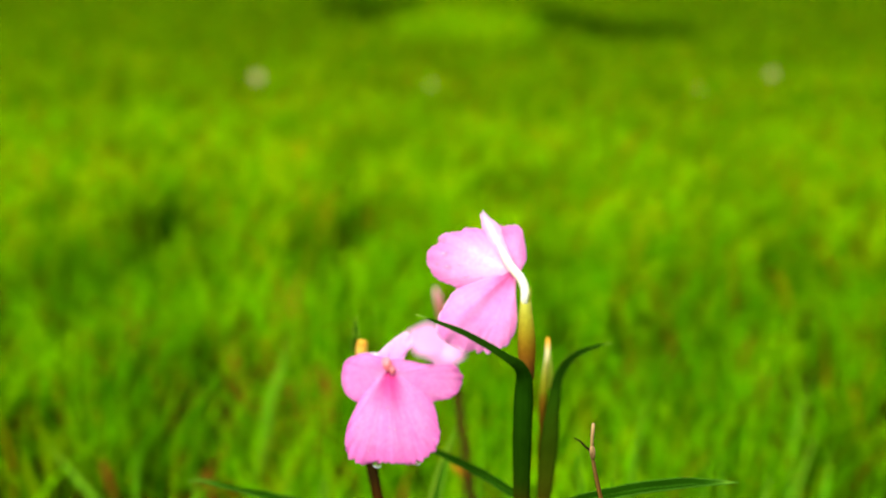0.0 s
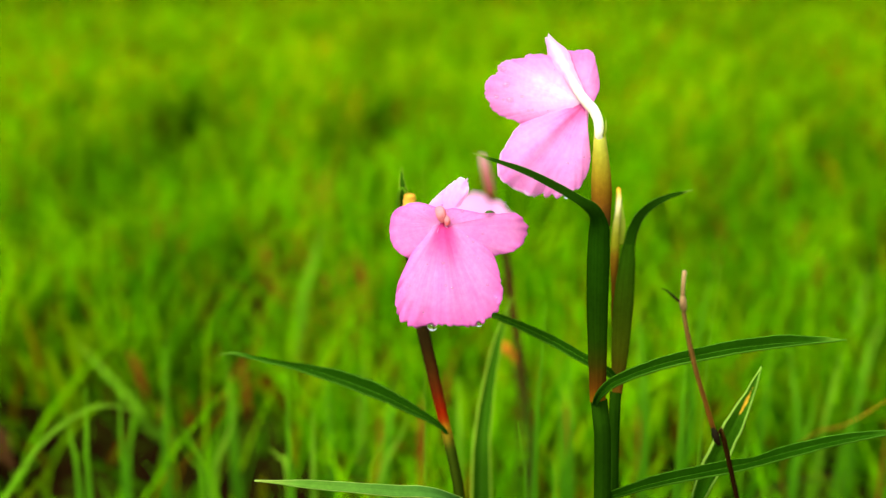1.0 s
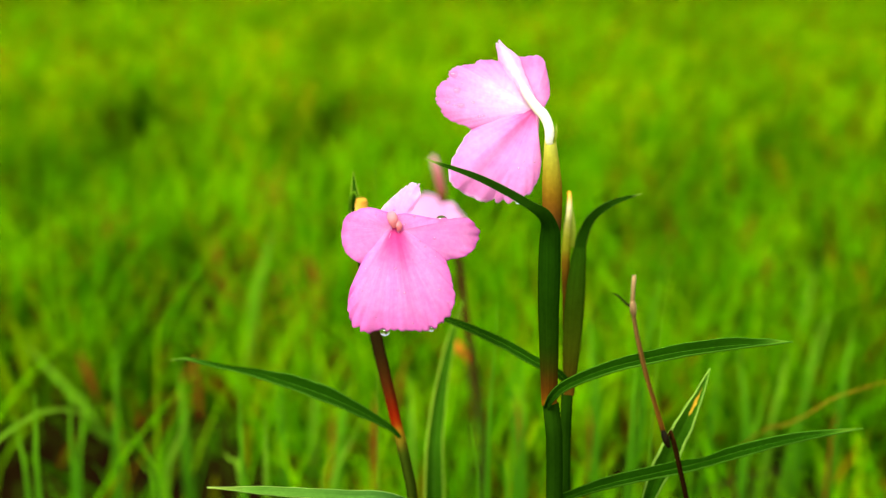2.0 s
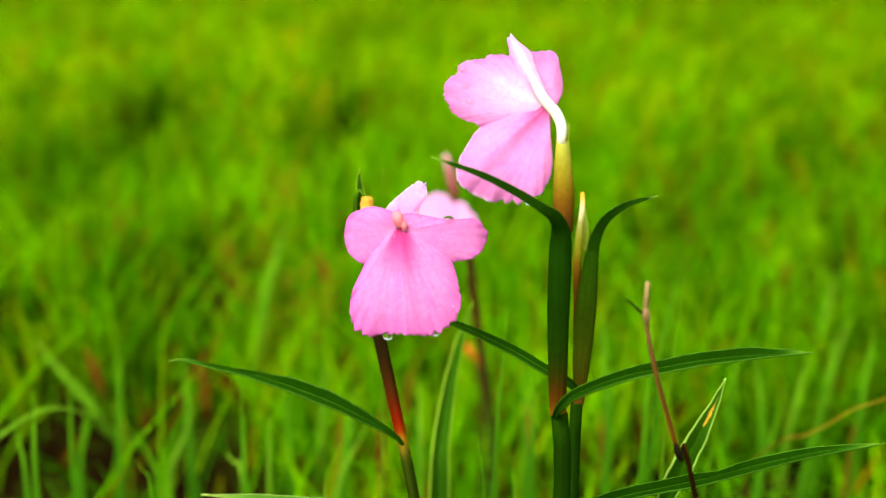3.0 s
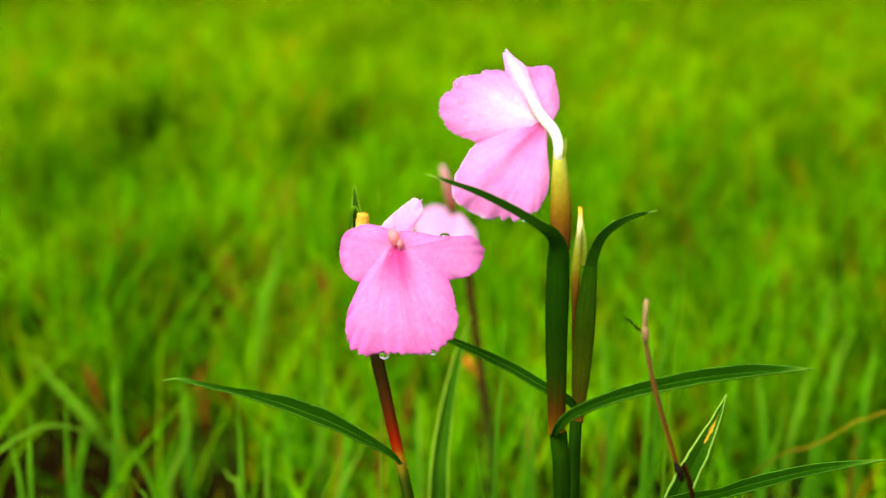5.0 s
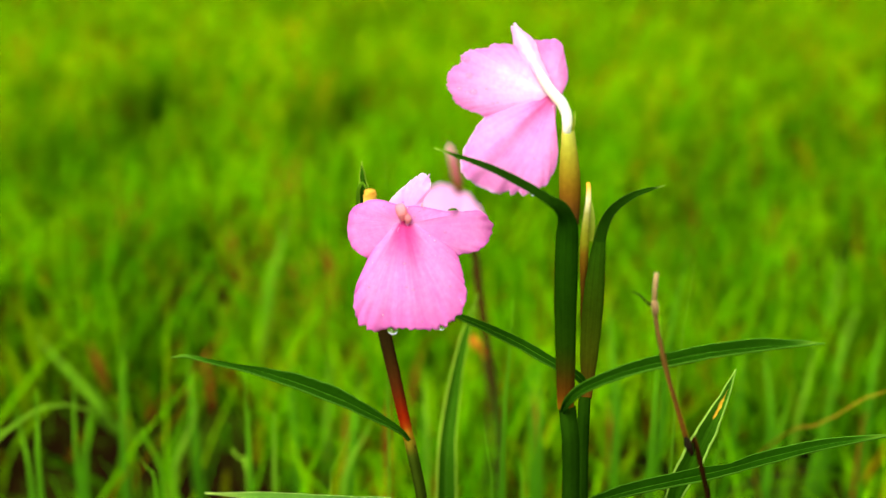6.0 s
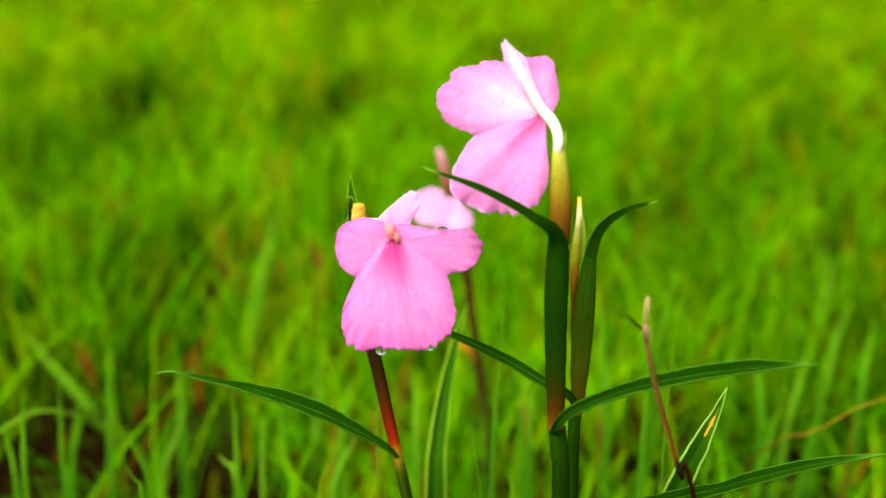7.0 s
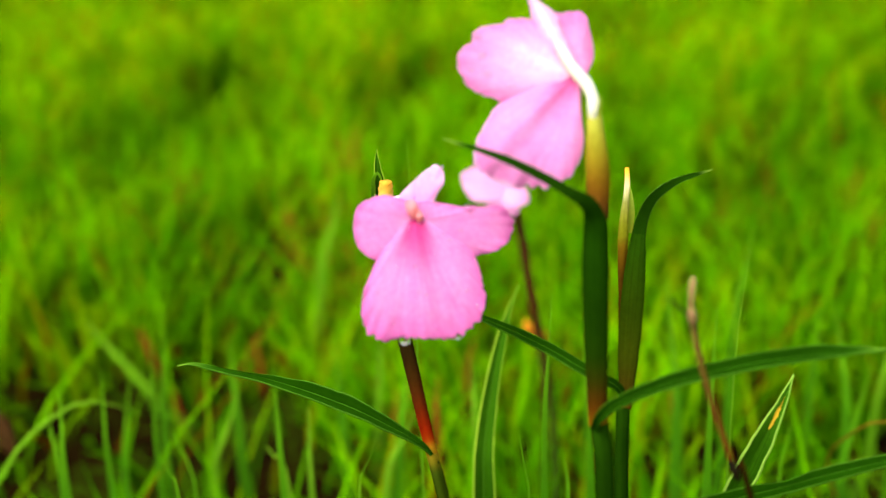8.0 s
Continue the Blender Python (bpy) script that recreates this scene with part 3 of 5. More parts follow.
def ground_sheet():
    def steps(near, far, fine):
        out = [0.0]
        while out[-1] < far:
            out.append(out[-1] + max(fine, out[-1] * 0.12))
        return out
    xs = sorted({-v for v in steps(0, 900, 0.04)} | set(steps(0, 900, 0.04)))
    ys = sorted({0.8 - v for v in steps(0, 900, 0.04)} | {0.8 + v for v in steps(0, 900, 0.04)})
    gx, gy = np.meshgrid(np.array(xs), np.array(ys))
    gz = land(gx, gy)
    verts = np.stack([gx, gy, gz], axis=-1).reshape(-1, 3)
    w = len(xs)
    faces = [(j * w + i, j * w + i + 1, (j + 1) * w + i + 1, (j + 1) * w + i) for j in range(len(ys) - 1) for i in range(w - 1)]
    me = mesh_of("ground", verts, faces)
    me.materials.append(M_ground)
    return tagged(new("ground", me), "damp dark soil and moss under the meadow grass", "ground", kind="structure")


ground_sheet()


def meadow(name, label, y0, y1, spread, margin, count, tall, wide, levels, lean, material, seed, bare=99, tuft=14, loose=0.022, spot=None, outside=False):
    """Many grass blades, in tufts, as one piece of growth between two distances."""
    rng = np.random.RandomState(seed)
    tufts = max(1, count // tuft)
    ty = np.sqrt(rng.rand(tufts * 3) * (y1 * abs(y1) - y0 * abs(y0)) + y0 * abs(y0)) if y0 > 0 else y0 + rng.rand(tufts * 3) * (y1 - y0)
    tx = (rng.rand(tufts * 3) * 2 - 1) * (spread * np.maximum(ty, 0) + margin)
    blur = min(0.25, 0.07 * (y1 - y0))
    ty, tx = ty + rng.randn(tufts * 3) * blur, tx + rng.randn(tufts * 3) * blur
    if spot:
        a, q = rng.rand(tufts * 3) * 6.283, np.sqrt(rng.rand(tufts * 3))
        tx, ty = spot[0] + spot[2] * q * np.cos(a), spot[1] + spot[3] * q * np.sin(a)
    dense = 0.5 + 0.5 * np.sin(3.1 * tx + 1.7 * np.sin(2.3 * ty)) * np.sin(2.7 * ty + 1.1 * np.sin(3.7 * tx))
    keep = rng.rand(tufts * 3) < 0.55 + 0.45 * dense
    if bare:
        for hx, hy, ha, hb in HOLLOWS[:bare]:
            keep &= (((tx - hx) / ha) ** 2 + ((ty - hy) / hb) ** 2 > (0.7 + 0.6 * rng.rand(tufts * 3))) | (rng.rand(tufts * 3) < 0.05)
    if outside:
        wob = 0.16 * rng.randn(tufts * 3)
        keep &= (np.abs(tx) + wob > np.where(ty > 1.35, 0.46 * ty + 0.25, 0.85)) | (ty + wob < -0.7)
        rim = np.minimum(margin - np.abs(tx), np.minimum(ty - y0, y1 - ty)) / (0.3 * margin)
        keep &= rng.rand(tufts * 3) < 0.15 + rim * (0.7 + 0.6 * dense)
    tx, ty = tx[keep][:tufts], ty[keep][:tufts]
    tsize = 0.6 + 0.75 * rng.rand(len(tx))
    k = np.repeat(np.arange(len(tx)), tuft)
    n = len(k)
    bx, by = tx[k] + rng.randn(n) * loose, ty[k] + rng.randn(n) * loose
    h = tall * tsize[k] * (0.35 + 0.85 * rng.rand(n))
    w = wide * (0.6 + 0.7 * rng.rand(n))
    a = rng.rand(n) * 6.283
    out = h * (lean * (0.25 + 1.1 * rng.rand(n)))
    droop = rng.rand(n) ** 2 * 0.75
    face = a + 1.571 + rng.randn(n) * 0.5
    z0 = land(bx, by) - 0.004
    s = np.linspace(0, 1, levels + 1)
    prof = np.array([0.75, 1.0, 0.85, 0.55, 0.3])[:levels] if levels >= 3 else np.array([0.9, 0.8])[:levels]
    nv = 2 * levels + 1
    co = np.zeros((n, nv, 3), dtype=np.float32)
    vv = np.zeros((n, nv, 2), dtype=np.float32)
    for i in range(levels + 1):
        r = out * s[i] ** 1.8
        cx, cy = bx + np.cos(a) * r, by + np.sin(a) * r
        cz = z0 + h * (s[i] - droop * s[i] ** 3 * 0.6)
        if i < levels:
            for q, sign in ((0, -1), (1, 1)):
                co[:, 2 * i + q, 0] = cx + sign * np.cos(face) * w * prof[i] / 2
                co[:, 2 * i + q, 1] = cy + sign * np.sin(face) * w * prof[i] / 2
                co[:, 2 * i + q, 2] = cz
                vv[:, 2 * i + q] = (q, s[i])
        else:
            co[:, -1, 0], co[:, -1, 1], co[:, -1, 2] = cx, cy, cz
            vv[:, -1] = (0.5, 1.0)
    quads = [(2 * i, 2 * i + 1, 2 * i + 3, 2 * i + 2) for i in range(levels - 1)]
    loops = np.array([x for q in quads for x in q] + [2 * levels - 2, 2 * levels - 1, 2 * levels], dtype=np.int32)
    sizes = np.array([4] * len(quads) + [3], dtype=np.int32)
    all_loops = (loops[None, :] + (np.arange(n, dtype=np.int32) * nv)[:, None]).ravel()
    all_sizes = np.tile(sizes, n)
    starts = np.concatenate([[0], np.cumsum(all_sizes)[:-1]]).astype(np.int32)
    me = bpy.data.meshes.new(name)
    me.vertices.add(n * nv)
    me.vertices.foreach_set("co", co.ravel())
    me.loops.add(len(all_loops))
    me.loops.foreach_set("vertex_index", all_loops)
    me.polygons.add(len(all_sizes))
    me.polygons.foreach_set("loop_start", starts)
    me.polygons.foreach_set("use_smooth", np.ones(len(all_sizes), dtype=bool))
    layer = me.uv_layers.new(name="uv")
    layer.data.foreach_set("uv", vv.reshape(-1, 2)[all_loops].ravel())
    me.update(calc_edges=True)
    me.validate()
    me.materials.append(material)
    return tagged(new(name, me), label, "grass", kind="stuff")


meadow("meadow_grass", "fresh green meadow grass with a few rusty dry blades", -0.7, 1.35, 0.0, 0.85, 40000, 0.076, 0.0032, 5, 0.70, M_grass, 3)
# Darkened short layer that makes the gaps between tufts look shaded.
meadow("undergrowth_grass", "short grass close over the damp soil, darkened as shade between tufts", -0.7, 1.6, 0.0, 0.85, 30000, 0.040, 0.0042, 3, 0.8, M_under, 13, 8, 10, 0.03)
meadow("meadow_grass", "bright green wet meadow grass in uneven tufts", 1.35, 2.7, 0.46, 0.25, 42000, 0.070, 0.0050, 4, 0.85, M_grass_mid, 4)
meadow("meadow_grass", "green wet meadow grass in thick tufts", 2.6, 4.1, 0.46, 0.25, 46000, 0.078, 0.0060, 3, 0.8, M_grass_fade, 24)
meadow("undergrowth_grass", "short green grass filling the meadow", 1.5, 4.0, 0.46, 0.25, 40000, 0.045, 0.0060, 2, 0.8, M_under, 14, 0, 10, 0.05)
meadow("meadow_grass", "green meadow grass farther off, dimmed with distance", 6.0, 14.0, 0.46, 0.4, 76000, 0.09, 0.010, 2, 0.5, M_grass_far, 5, 0, 10, 0.06)
meadow("meadow_grass", "green meadow grass beyond the flowers", 3.9, 6.5, 0.46, 0.4, 24000, 0.09, 0.008, 2, 0.5, M_grass_dim, 25, 0, 10, 0.06)
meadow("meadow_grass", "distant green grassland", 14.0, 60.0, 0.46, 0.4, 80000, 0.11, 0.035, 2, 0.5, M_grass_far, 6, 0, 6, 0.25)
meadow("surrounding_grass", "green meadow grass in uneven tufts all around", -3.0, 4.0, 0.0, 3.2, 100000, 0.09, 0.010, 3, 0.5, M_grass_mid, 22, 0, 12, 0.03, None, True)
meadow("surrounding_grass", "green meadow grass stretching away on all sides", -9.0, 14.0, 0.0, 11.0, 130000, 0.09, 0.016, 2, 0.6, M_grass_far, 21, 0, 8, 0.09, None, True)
meadow("grass_patch", "lush yellow-green patch of taller grass", 1, 2, 0, 0, 3600, 0.13, 0.011, 3, 0.4, M_grass_light, 7, 0, 12, 0.03, (-0.04, 6.8, 0.40, 1.2))
# Shadowed hollows far out, drawn as dark grass with the shade in its colour.
meadow("shade_patch", "dark grass patch standing in for the shade of a hollow", 1, 2, 0, 0, 1800, 0.14, 0.012, 3, 0.5, M_grass_shade, 8, 0, 12, 0.03, (-0.74, 8.6, 0.30, 0.5))
meadow("shade_patch", "dark grass patch standing in for the shade of a hollow", 1, 2, 0, 0, 2600, 0.12, 0.012, 3, 0.5, M_grass_shade, 9, 0, 12, 0.03, (0.88, 6.6, 0.30, 0.40))
meadow("shade_patch", "dark grass patch standing in for the shade of a hollow", 1, 2, 0, 0, 1500, 0.12, 0.012, 3, 0.5, M_grass_shade, 19, 0, 12, 0.03, (0.52, 7.5, 0.20, 0.45))
# Shaded gaps between nearer tufts, stood in for by dark-coloured grass.
meadow("shade_patch", "dark grass tuft standing in for a shaded gap", 1, 2, 0, 0, 170, 0.062, 0.006, 3, 0.35, M_grass_shade, 10, 0, 10, 0.008, (-0.110, 1.44, 0.024, 0.035))
meadow("shade_patch", "dark grass tuft standing in for a shaded gap", 1, 2, 0, 0, 150, 0.058, 0.006, 3, 0.35, M_grass_shade, 11, 0, 10, 0.008, (-0.335, 1.45, 0.026, 0.035))
meadow("meadow_grass", "thin taller green blades standing near the flowers", 0.44, 0.60, 0.0, 0.26, 80, 0.112, 0.0017, 5, 0.5, M_grass, 31, 0, 2, 0.03)
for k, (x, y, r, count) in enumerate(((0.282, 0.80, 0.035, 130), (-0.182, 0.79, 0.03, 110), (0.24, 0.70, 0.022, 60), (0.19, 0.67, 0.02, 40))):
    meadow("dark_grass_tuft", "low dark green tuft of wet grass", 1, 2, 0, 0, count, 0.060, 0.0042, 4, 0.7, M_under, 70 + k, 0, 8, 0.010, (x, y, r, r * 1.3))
for k, (x, y, r, count) in enumerate(((-0.105, 0.885, 0.035, 44), (-0.105, 1.03, 0.022, 26), (-0.045, 0.80, 0.025, 26), (-0.155, 0.70, 0.02, 12), (-0.24, 1.02, 0.03, 20), (0.25, 0.95, 0.02, 14))):
    meadow("dry_grass_tuft", "rusty brown dry grass among the green", 1, 2, 0, 0, count, 0.052, 0.0026, 3, 0.8, M_red_bits, 50 + k, 0, 4, 0.012, (x, y, r, r * 1.3))

# ---- the plant with the flower seen from behind ----
plant = thing("wildflower_plant", (0.062, 0.336, 0.0), "tall wildflower, pink bloom turned away, dark green sheathed leaves", "flower", "pink wildflowers")
stem = part("stem", tube([(0.062, 0.336, -0.003), (0.0610, 0.339, 0.09), (0.0599, 0.3440, 0.1701), (0.0586, 0.3460, 0.1859)], 0.0022, [1.05, 1.0, 0.98, 0.92]), M_stem, plant)
shapes = sheathed_leaf([(0.0583, 0.3460, 0.1855), (0.0581, 0.3480, 0.1942), (0.0578, 0.3520, 0.2092), (0.0578, 0.3545, 0.2220), (0.0576, 0.3540, 0.2276), (0.0561, 0.3515, 0.2317), (0.0527, 0.3495, 0.2346), (0.0471, 0.3505, 0.2377), (0.0389, 0.3520, 0.2413), (0.0274, 0.3540, 0.2447)], 0.0027,
                       [0.72, 0.80, 0.88, 0.95, 1.0, 1.03, 0.97, 0.64, 0.40, 0.36, 0.30, 0.20, 0.03], [0.72, 0.72, 0.72, 0.72, 0.72, 0.72, 0.70, 0.50, 0.22, 0.15, 0.14, 0.14, 0.14], [0, 0, 0, 0, 0, 0, 0, 0.0, 0.12, 0.22, 0.25, 0.25, 0.2], (0.12, -0.95, 0.25), 0.575)
sheath = part("sheath", shapes[0], M_sheath, plant, "dark green leaf sheath with a rusty foot")
part("blade", shapes[1], M_leaf_dark, sheath, "narrow dark green blade arching over")
calyx = part("calyx", tube([(0.0585, 0.3575, 0.2265), (0.0583, 0.3580, 0.2344), (0.0578, 0.3590, 0.2434), (0.0574, 0.3600, 0.2495)], 0.0025, [0.85, 0.92, 0.98, 0.95, 0.82, 0.66, 0.5]), M_calyx, plant, "slender calyx, rusty below and yellow green above")
part("sepal", ribbon([(0.0581, 0.3566, 0.2482), (0.0585, 0.3572, 0.2503), (0.0587, 0.3582, 0.2527)], 0.0009, [0.8, 1.0, 0.7, 0.05], (0.4, -1, 0), 0.4, n=12, m=4), M_sepal, calyx)
A = Bloom((0.0524, 0.3640, 0.2548))
flower = part("flower", tube([(0.0577, 0.3600, 0.2460), A.at((4.9, -3.0, -7.5)), A.at((4.7, -2.4, -4.4)), A.at((3.5, -2.0, -1.6)), A.at((1.9, -1.8, 0.1)), A.at((-0.4, -1.7, 3.2)), A.at((-2.6, -1.2, 7.4))], 0.00115, [0.85, 0.95, 1.0, 1.05, 1.1, 1.05, 0.95, 0.75, 0.15]), M_tube, plant, "pink flower on a white curved tube, seen from the back")
A_left = A.fan((0.9, 0.1, 0.3), [(112, 10.6), (121, 12.7), (130, 14.7), (138, 16.8), (146, 18.2), (153, 20.8), (158.5, 21.8), (163, 21.6), (167, 23.2), (173, 23.3), (179, 22.6), (185, 21.3), (190, 19.3), (195, 17.1), (200, 15), (205, 11.3), (212, 5.9)], 4.2, 0.046, 1.2, (0.04, 0.02), 0.26, 0.05, None, 3)
part("petal", A.placed(A_left), M_back, flower, "broad pale pink petal, white at its base", 0.00022)
A_right = A.fan((0.9, 0.5, 0.3), [(124, 13), (117, 14.1), (109, 13.1), (98, 12.5), (87, 12.7), (79, 12.2), (72, 10.2), (64, 8.3), (52, 6.6), (40, 5.4), (20, 3.5), (-10, 2.3)], 3.2, 0.040, 0.8, (-0.05, 0), 0.30, 0.05, None, 5)
part("petal", A.placed(A_right), M_back_rim, flower, "pink petal", 0.00022)
part("petal", A.petal((1.5, -1.5, 0.3), (-7.3, -0.6, 15.6), 4.6, [0.40, 0.48, 0.56, 0.68, 0.84, 1.0, 0.92, 0.5], (-0.15, -1, 0.1), 0.5, -0.8, 0.1, 0.14, 0.03, 0.0, 8, 44, 24, scallops=0.10), M_rib, flower, "narrow folded petal with a white back", 0.0003)
A_lip = A.fan((1.5, 0.4, 0.0), [(-184, 6.0), (-174, 9.0), (-166, 13.0), (-161, 16.4), (-154, 19.6), (-148.5, 22.8), (-143, 25.4), (-137, 26.8), (-131, 26.7), (-126, 26.2), (-120, 25.4), (-112, 23.8), (-104, 22.9), (-97, 21.8), (-90, 18.6), (-85, 15.0), (-83, 12.0), (-84, 9.0), (-80, 4.8), (-66, 2.0)], 3.4, 0.050, 1.6, (0.03, 0.10), 0.38, 0.07, (-139, 9, 0.9), 11)
part("lip", A.placed(A_lip), M_lip_back, flower, "broad frilled pink lip hanging down", 0.00022)

shoot = part("stem", tube([(0.0650, 0.347, -0.003), (0.0653, 0.353, 0.09), (0.0644, 0.3640, 0.1595), (0.0647, 0.3680, 0.1787)], 0.0018, [1.1, 1.05, 1.0, 0.85]), M_stem, plant)
shapes = sheathed_leaf([(0.0651, 0.3675, 0.1785), (0.0662, 0.3760, 0.1899), (0.0675, 0.3840, 0.2006), (0.0687, 0.3900, 0.2101), (0.0699, 0.3920, 0.2156), (0.0724, 0.3920, 0.2206), (0.0777, 0.3920, 0.2245), (0.0856, 0.3930, 0.2268)], 0.0027,
                       [0.5, 0.68, 0.86, 0.96, 1.0, 0.94, 0.80, 0.60, 0.50, 0.40, 0.25, 0.03], [0.6, 0.6, 0.6, 0.6, 0.6, 0.55, 0.42, 0.24, 0.16, 0.14, 0.14, 0.14], [0, 0, 0, 0, 0, 0, 0.05, 0.15, 0.25, 0.25, 0.25, 0.2], (-0.1, -0.9, 0.35), 0.62)
sheath = part("sheath", shapes[0], M_sheath_two, plant, "green ribbed leaf sheath of the side shoot")
part("blade", shapes[1], M_leaf_dark, sheath, "curved dark green blade")
bud = part("bud", tube([(0.0644, 0.3730, 0.1849), (0.0649, 0.3870, 0.1995), (0.0659, 0.3980, 0.2129), (0.0668, 0.4020, 0.2204), (0.0667, 0.4040, 0.2243)], 0.00122, [0.45, 0.42, 0.48, 0.55, 0.78, 1.0, 0.92, 0.66, 0.42], ragged=0.05), M_bud, plant, "closed pale green bud with an orange tip")
part("sepal", ribbon([(0.0671, 0.3960, 0.2105), (0.0676, 0.3985, 0.2159), (0.0673, 0.4010, 0.2211)], 0.0016, [0.9, 1.0, 0.7, 0.05], (0.3, -1, 0), 0.4, n=12, m=4), M_sepal, bud)
part("leaf", ribbon([(0.0575, 0.3450, 0.1851), (0.0583, 0.3430, 0.1884), (0.0608, 0.3427, 0.1914), (0.0656, 0.3437, 0.1935), (0.0713, 0.3455, 0.1951), (0.0785, 0.3470, 0.1966), (0.0887, 0.3485, 0.1984), (0.1005, 0.3500, 0.1996), (0.1176, 0.3520, 0.2003)], 0.0047, [0.20, 0.42, 0.54, 0.62, 0.70, 0.74, 0.76, 0.70, 0.45, 0.04], (0.1, -0.62, 0.80), 0.70, 0.03, 48, 12, 7, 0.0, [0.30, 0.58, 0.72, 0.80, 0.86, 0.84, 0.74, 0.55, 0.3, 0.04]), M_leaf, plant, "long green grass-like leaf spreading outward", 0.00045)
part("leaf", ribbon([(0.0652, 0.3700, 0.1783), (0.0632, 0.3685, 0.1835), (0.0568, 0.3680, 0.1873), (0.0469, 0.3740, 0.1908), (0.0347, 0.3810, 0.1938), (0.0250, 0.3860, 0.1951)], 0.0028, [0.6, 0.85, 1.0, 1.0, 0.85, 0.6, 0.05], (0.25, -0.8, 0.55), 0.4, seed=9), M_leaf, plant, "narrow green leaf", 0.0004)

part("leaf", ribbon([(0.0608, 0.3430, 0.1562), (0.0609, 0.3435, 0.1604), (0.0666, 0.3460, 0.1618), (0.0772, 0.3520, 0.1619), (0.0968, 0.3600, 0.1626), (0.1098, 0.3610, 0.1663), (0.1241, 0.3620, 0.1697), (0.1415, 0.3640, 0.1718)], 0.0036, [0.4, 0.6, 0.72, 0.9, 1.0, 1.0, 1.0, 0.98, 0.62, 0.85, 0.9, 0.84, 0.70, 0.52, 0.34, 0.05], (0.0, -0.65, 0.75), 0.55, 0.04, 60, 12, 19, 0.0, [0.4, 0.6, 0.72, 0.9, 1.0, 1.0, 0.92, 0.74, 0.45, 0.05]), M_leaf, plant, "long green leaf reaching out", 0.00045)

# ---- the plant with the flower that faces out ----
plant = thing("wildflower_plant", (0.034, 0.364, 0.0), "red-stemmed wildflower with a wet frilled pink bloom facing out", "flower", "pink wildflowers")
part("stem", tube([(0.034, 0.364, -0.003), (0.0305, 0.366, 0.07), (0.0258, 0.3685, 0.130), (0.0235, 0.3695, 0.1520), (0.0219, 0.3703, 0.1590), (0.0207, 0.3710, 0.1646)], 0.0015, [1.15, 1.05, 1.0, 0.98]), M_stem_olive, plant)
upper = part("stem", tube([(0.0208, 0.3710, 0.1640), (0.0190, 0.3740, 0.1699), (0.0162, 0.3800, 0.1790), (0.0132, 0.3860, 0.1891), (0.0104, 0.3930, 0.2022), (0.0085, 0.3980, 0.2163)], 0.0017, [0.82, 0.92, 1.0, 1.05, 1.05, 1.0, 0.9]), M_stem_red, plant, "stem turning from red to dark brown above an amber joint")
bract = part("bract", ribbon([(0.0083, 0.3985, 0.2145), (0.0074, 0.4000, 0.2211), (0.0068, 0.4010, 0.2262), (0.0066, 0.4020, 0.2300)], 0.0036, [0.9, 1.0, 0.75, 0.45, 0.05], (0.1, -1, 0.1), 0.5, n=16), M_leaf_pale, plant, "small pointed green bract", 0.0004)
part("leaflet", ribbon([(0.0056, 0.3990, 0.2190), (0.0060, 0.3980, 0.2232), (0.0072, 0.3978, 0.2252), (0.0086, 0.3980, 0.2222)], 0.0009, [0.8, 1.0, 0.9, 0.5, 0.1], (0.1, -1, 0.1), 0.5, n=18), M_blade_pale, bract, "thin pale inner bract", 0.0003)
part("anther", tube([(0.0089, 0.3970, 0.2178), (0.0091, 0.3972, 0.2209), (0.0092, 0.3970, 0.2233)], 0.0017, [0.9, 1.0, 1.05, 1.0, 0.85], ragged=0.06), M_orange, bract, "yellow orange stub beside the bract")
B = Bloom((0.0203, 0.3620, 0.2263))
flower = part("flower", tube([(0.0093, 0.3960, 0.2169), (0.0132, 0.3870, 0.2214), B.at((-1.0, 7.5, 1.6)), B.at((0.0, 3.0, 0.2))], 0.0014, [0.9, 1.0, 1.05, 1.2]), M_tube, plant, "wet pink flower with a frilled lip, facing out")
B_throat = B.fan((-0.3, 3.2, -0.8), [(a, 4.2 + 0.3 * math.sin(a)) for a in range(0, 361, 30)], 3.0, 0.02, -0.6, (0.0, 0.0), 0.05, 0.02, None, 33, 12, 48)
part("throat", B.placed(B_throat), M_throat, flower, "deep rose throat", 0.00025)
B_lip = B.fan((-0.2, 1.9, -0.4), [(-146, 3.8), (-138, 7.8), (-132, 11.7), (-127.5, 15.4), (-125, 18.5), (-121.5, 21.1), (-119, 23.3), (-115, 25.3), (-110, 26.5), (-104, 26.8), (-97, 25.7), (-88, 25.4), (-79, 26.2), (-71, 26.7), (-64, 26.3), (-57, 25.4), (-51, 23.6), (-44, 19.9), (-38, 16.9), (-32, 13.8), (-28, 7.2), (-22, 3.8)], 3.1, 0.040, 1.35, (0.0, 0.13), 0.34, 0.13, (-84, 10, 0.7), 21, 44, 130)
part("lip", B.placed(B_lip), M_lip, flower, "broad veined lip with a deep rose throat", 0.00025)
B_left = B.fan((-0.9, 1.5, -1.6), [(96, 4.4), (108, 4.9), (121, 6.0), (134, 7.9), (150, 10.0), (165, 12.0), (181, 12.5), (198, 12.7), (211, 12.4), (224, 11.3), (231, 10.5), (242, 7.0), (250, 4.5)], 3.4, 0.026, 0.7, (-0.02, 0.08), 0.25, 0.06, None, 23)
part("petal", B.placed(B_left), M_petal, flower, "rounded pink petal", 0.00025)
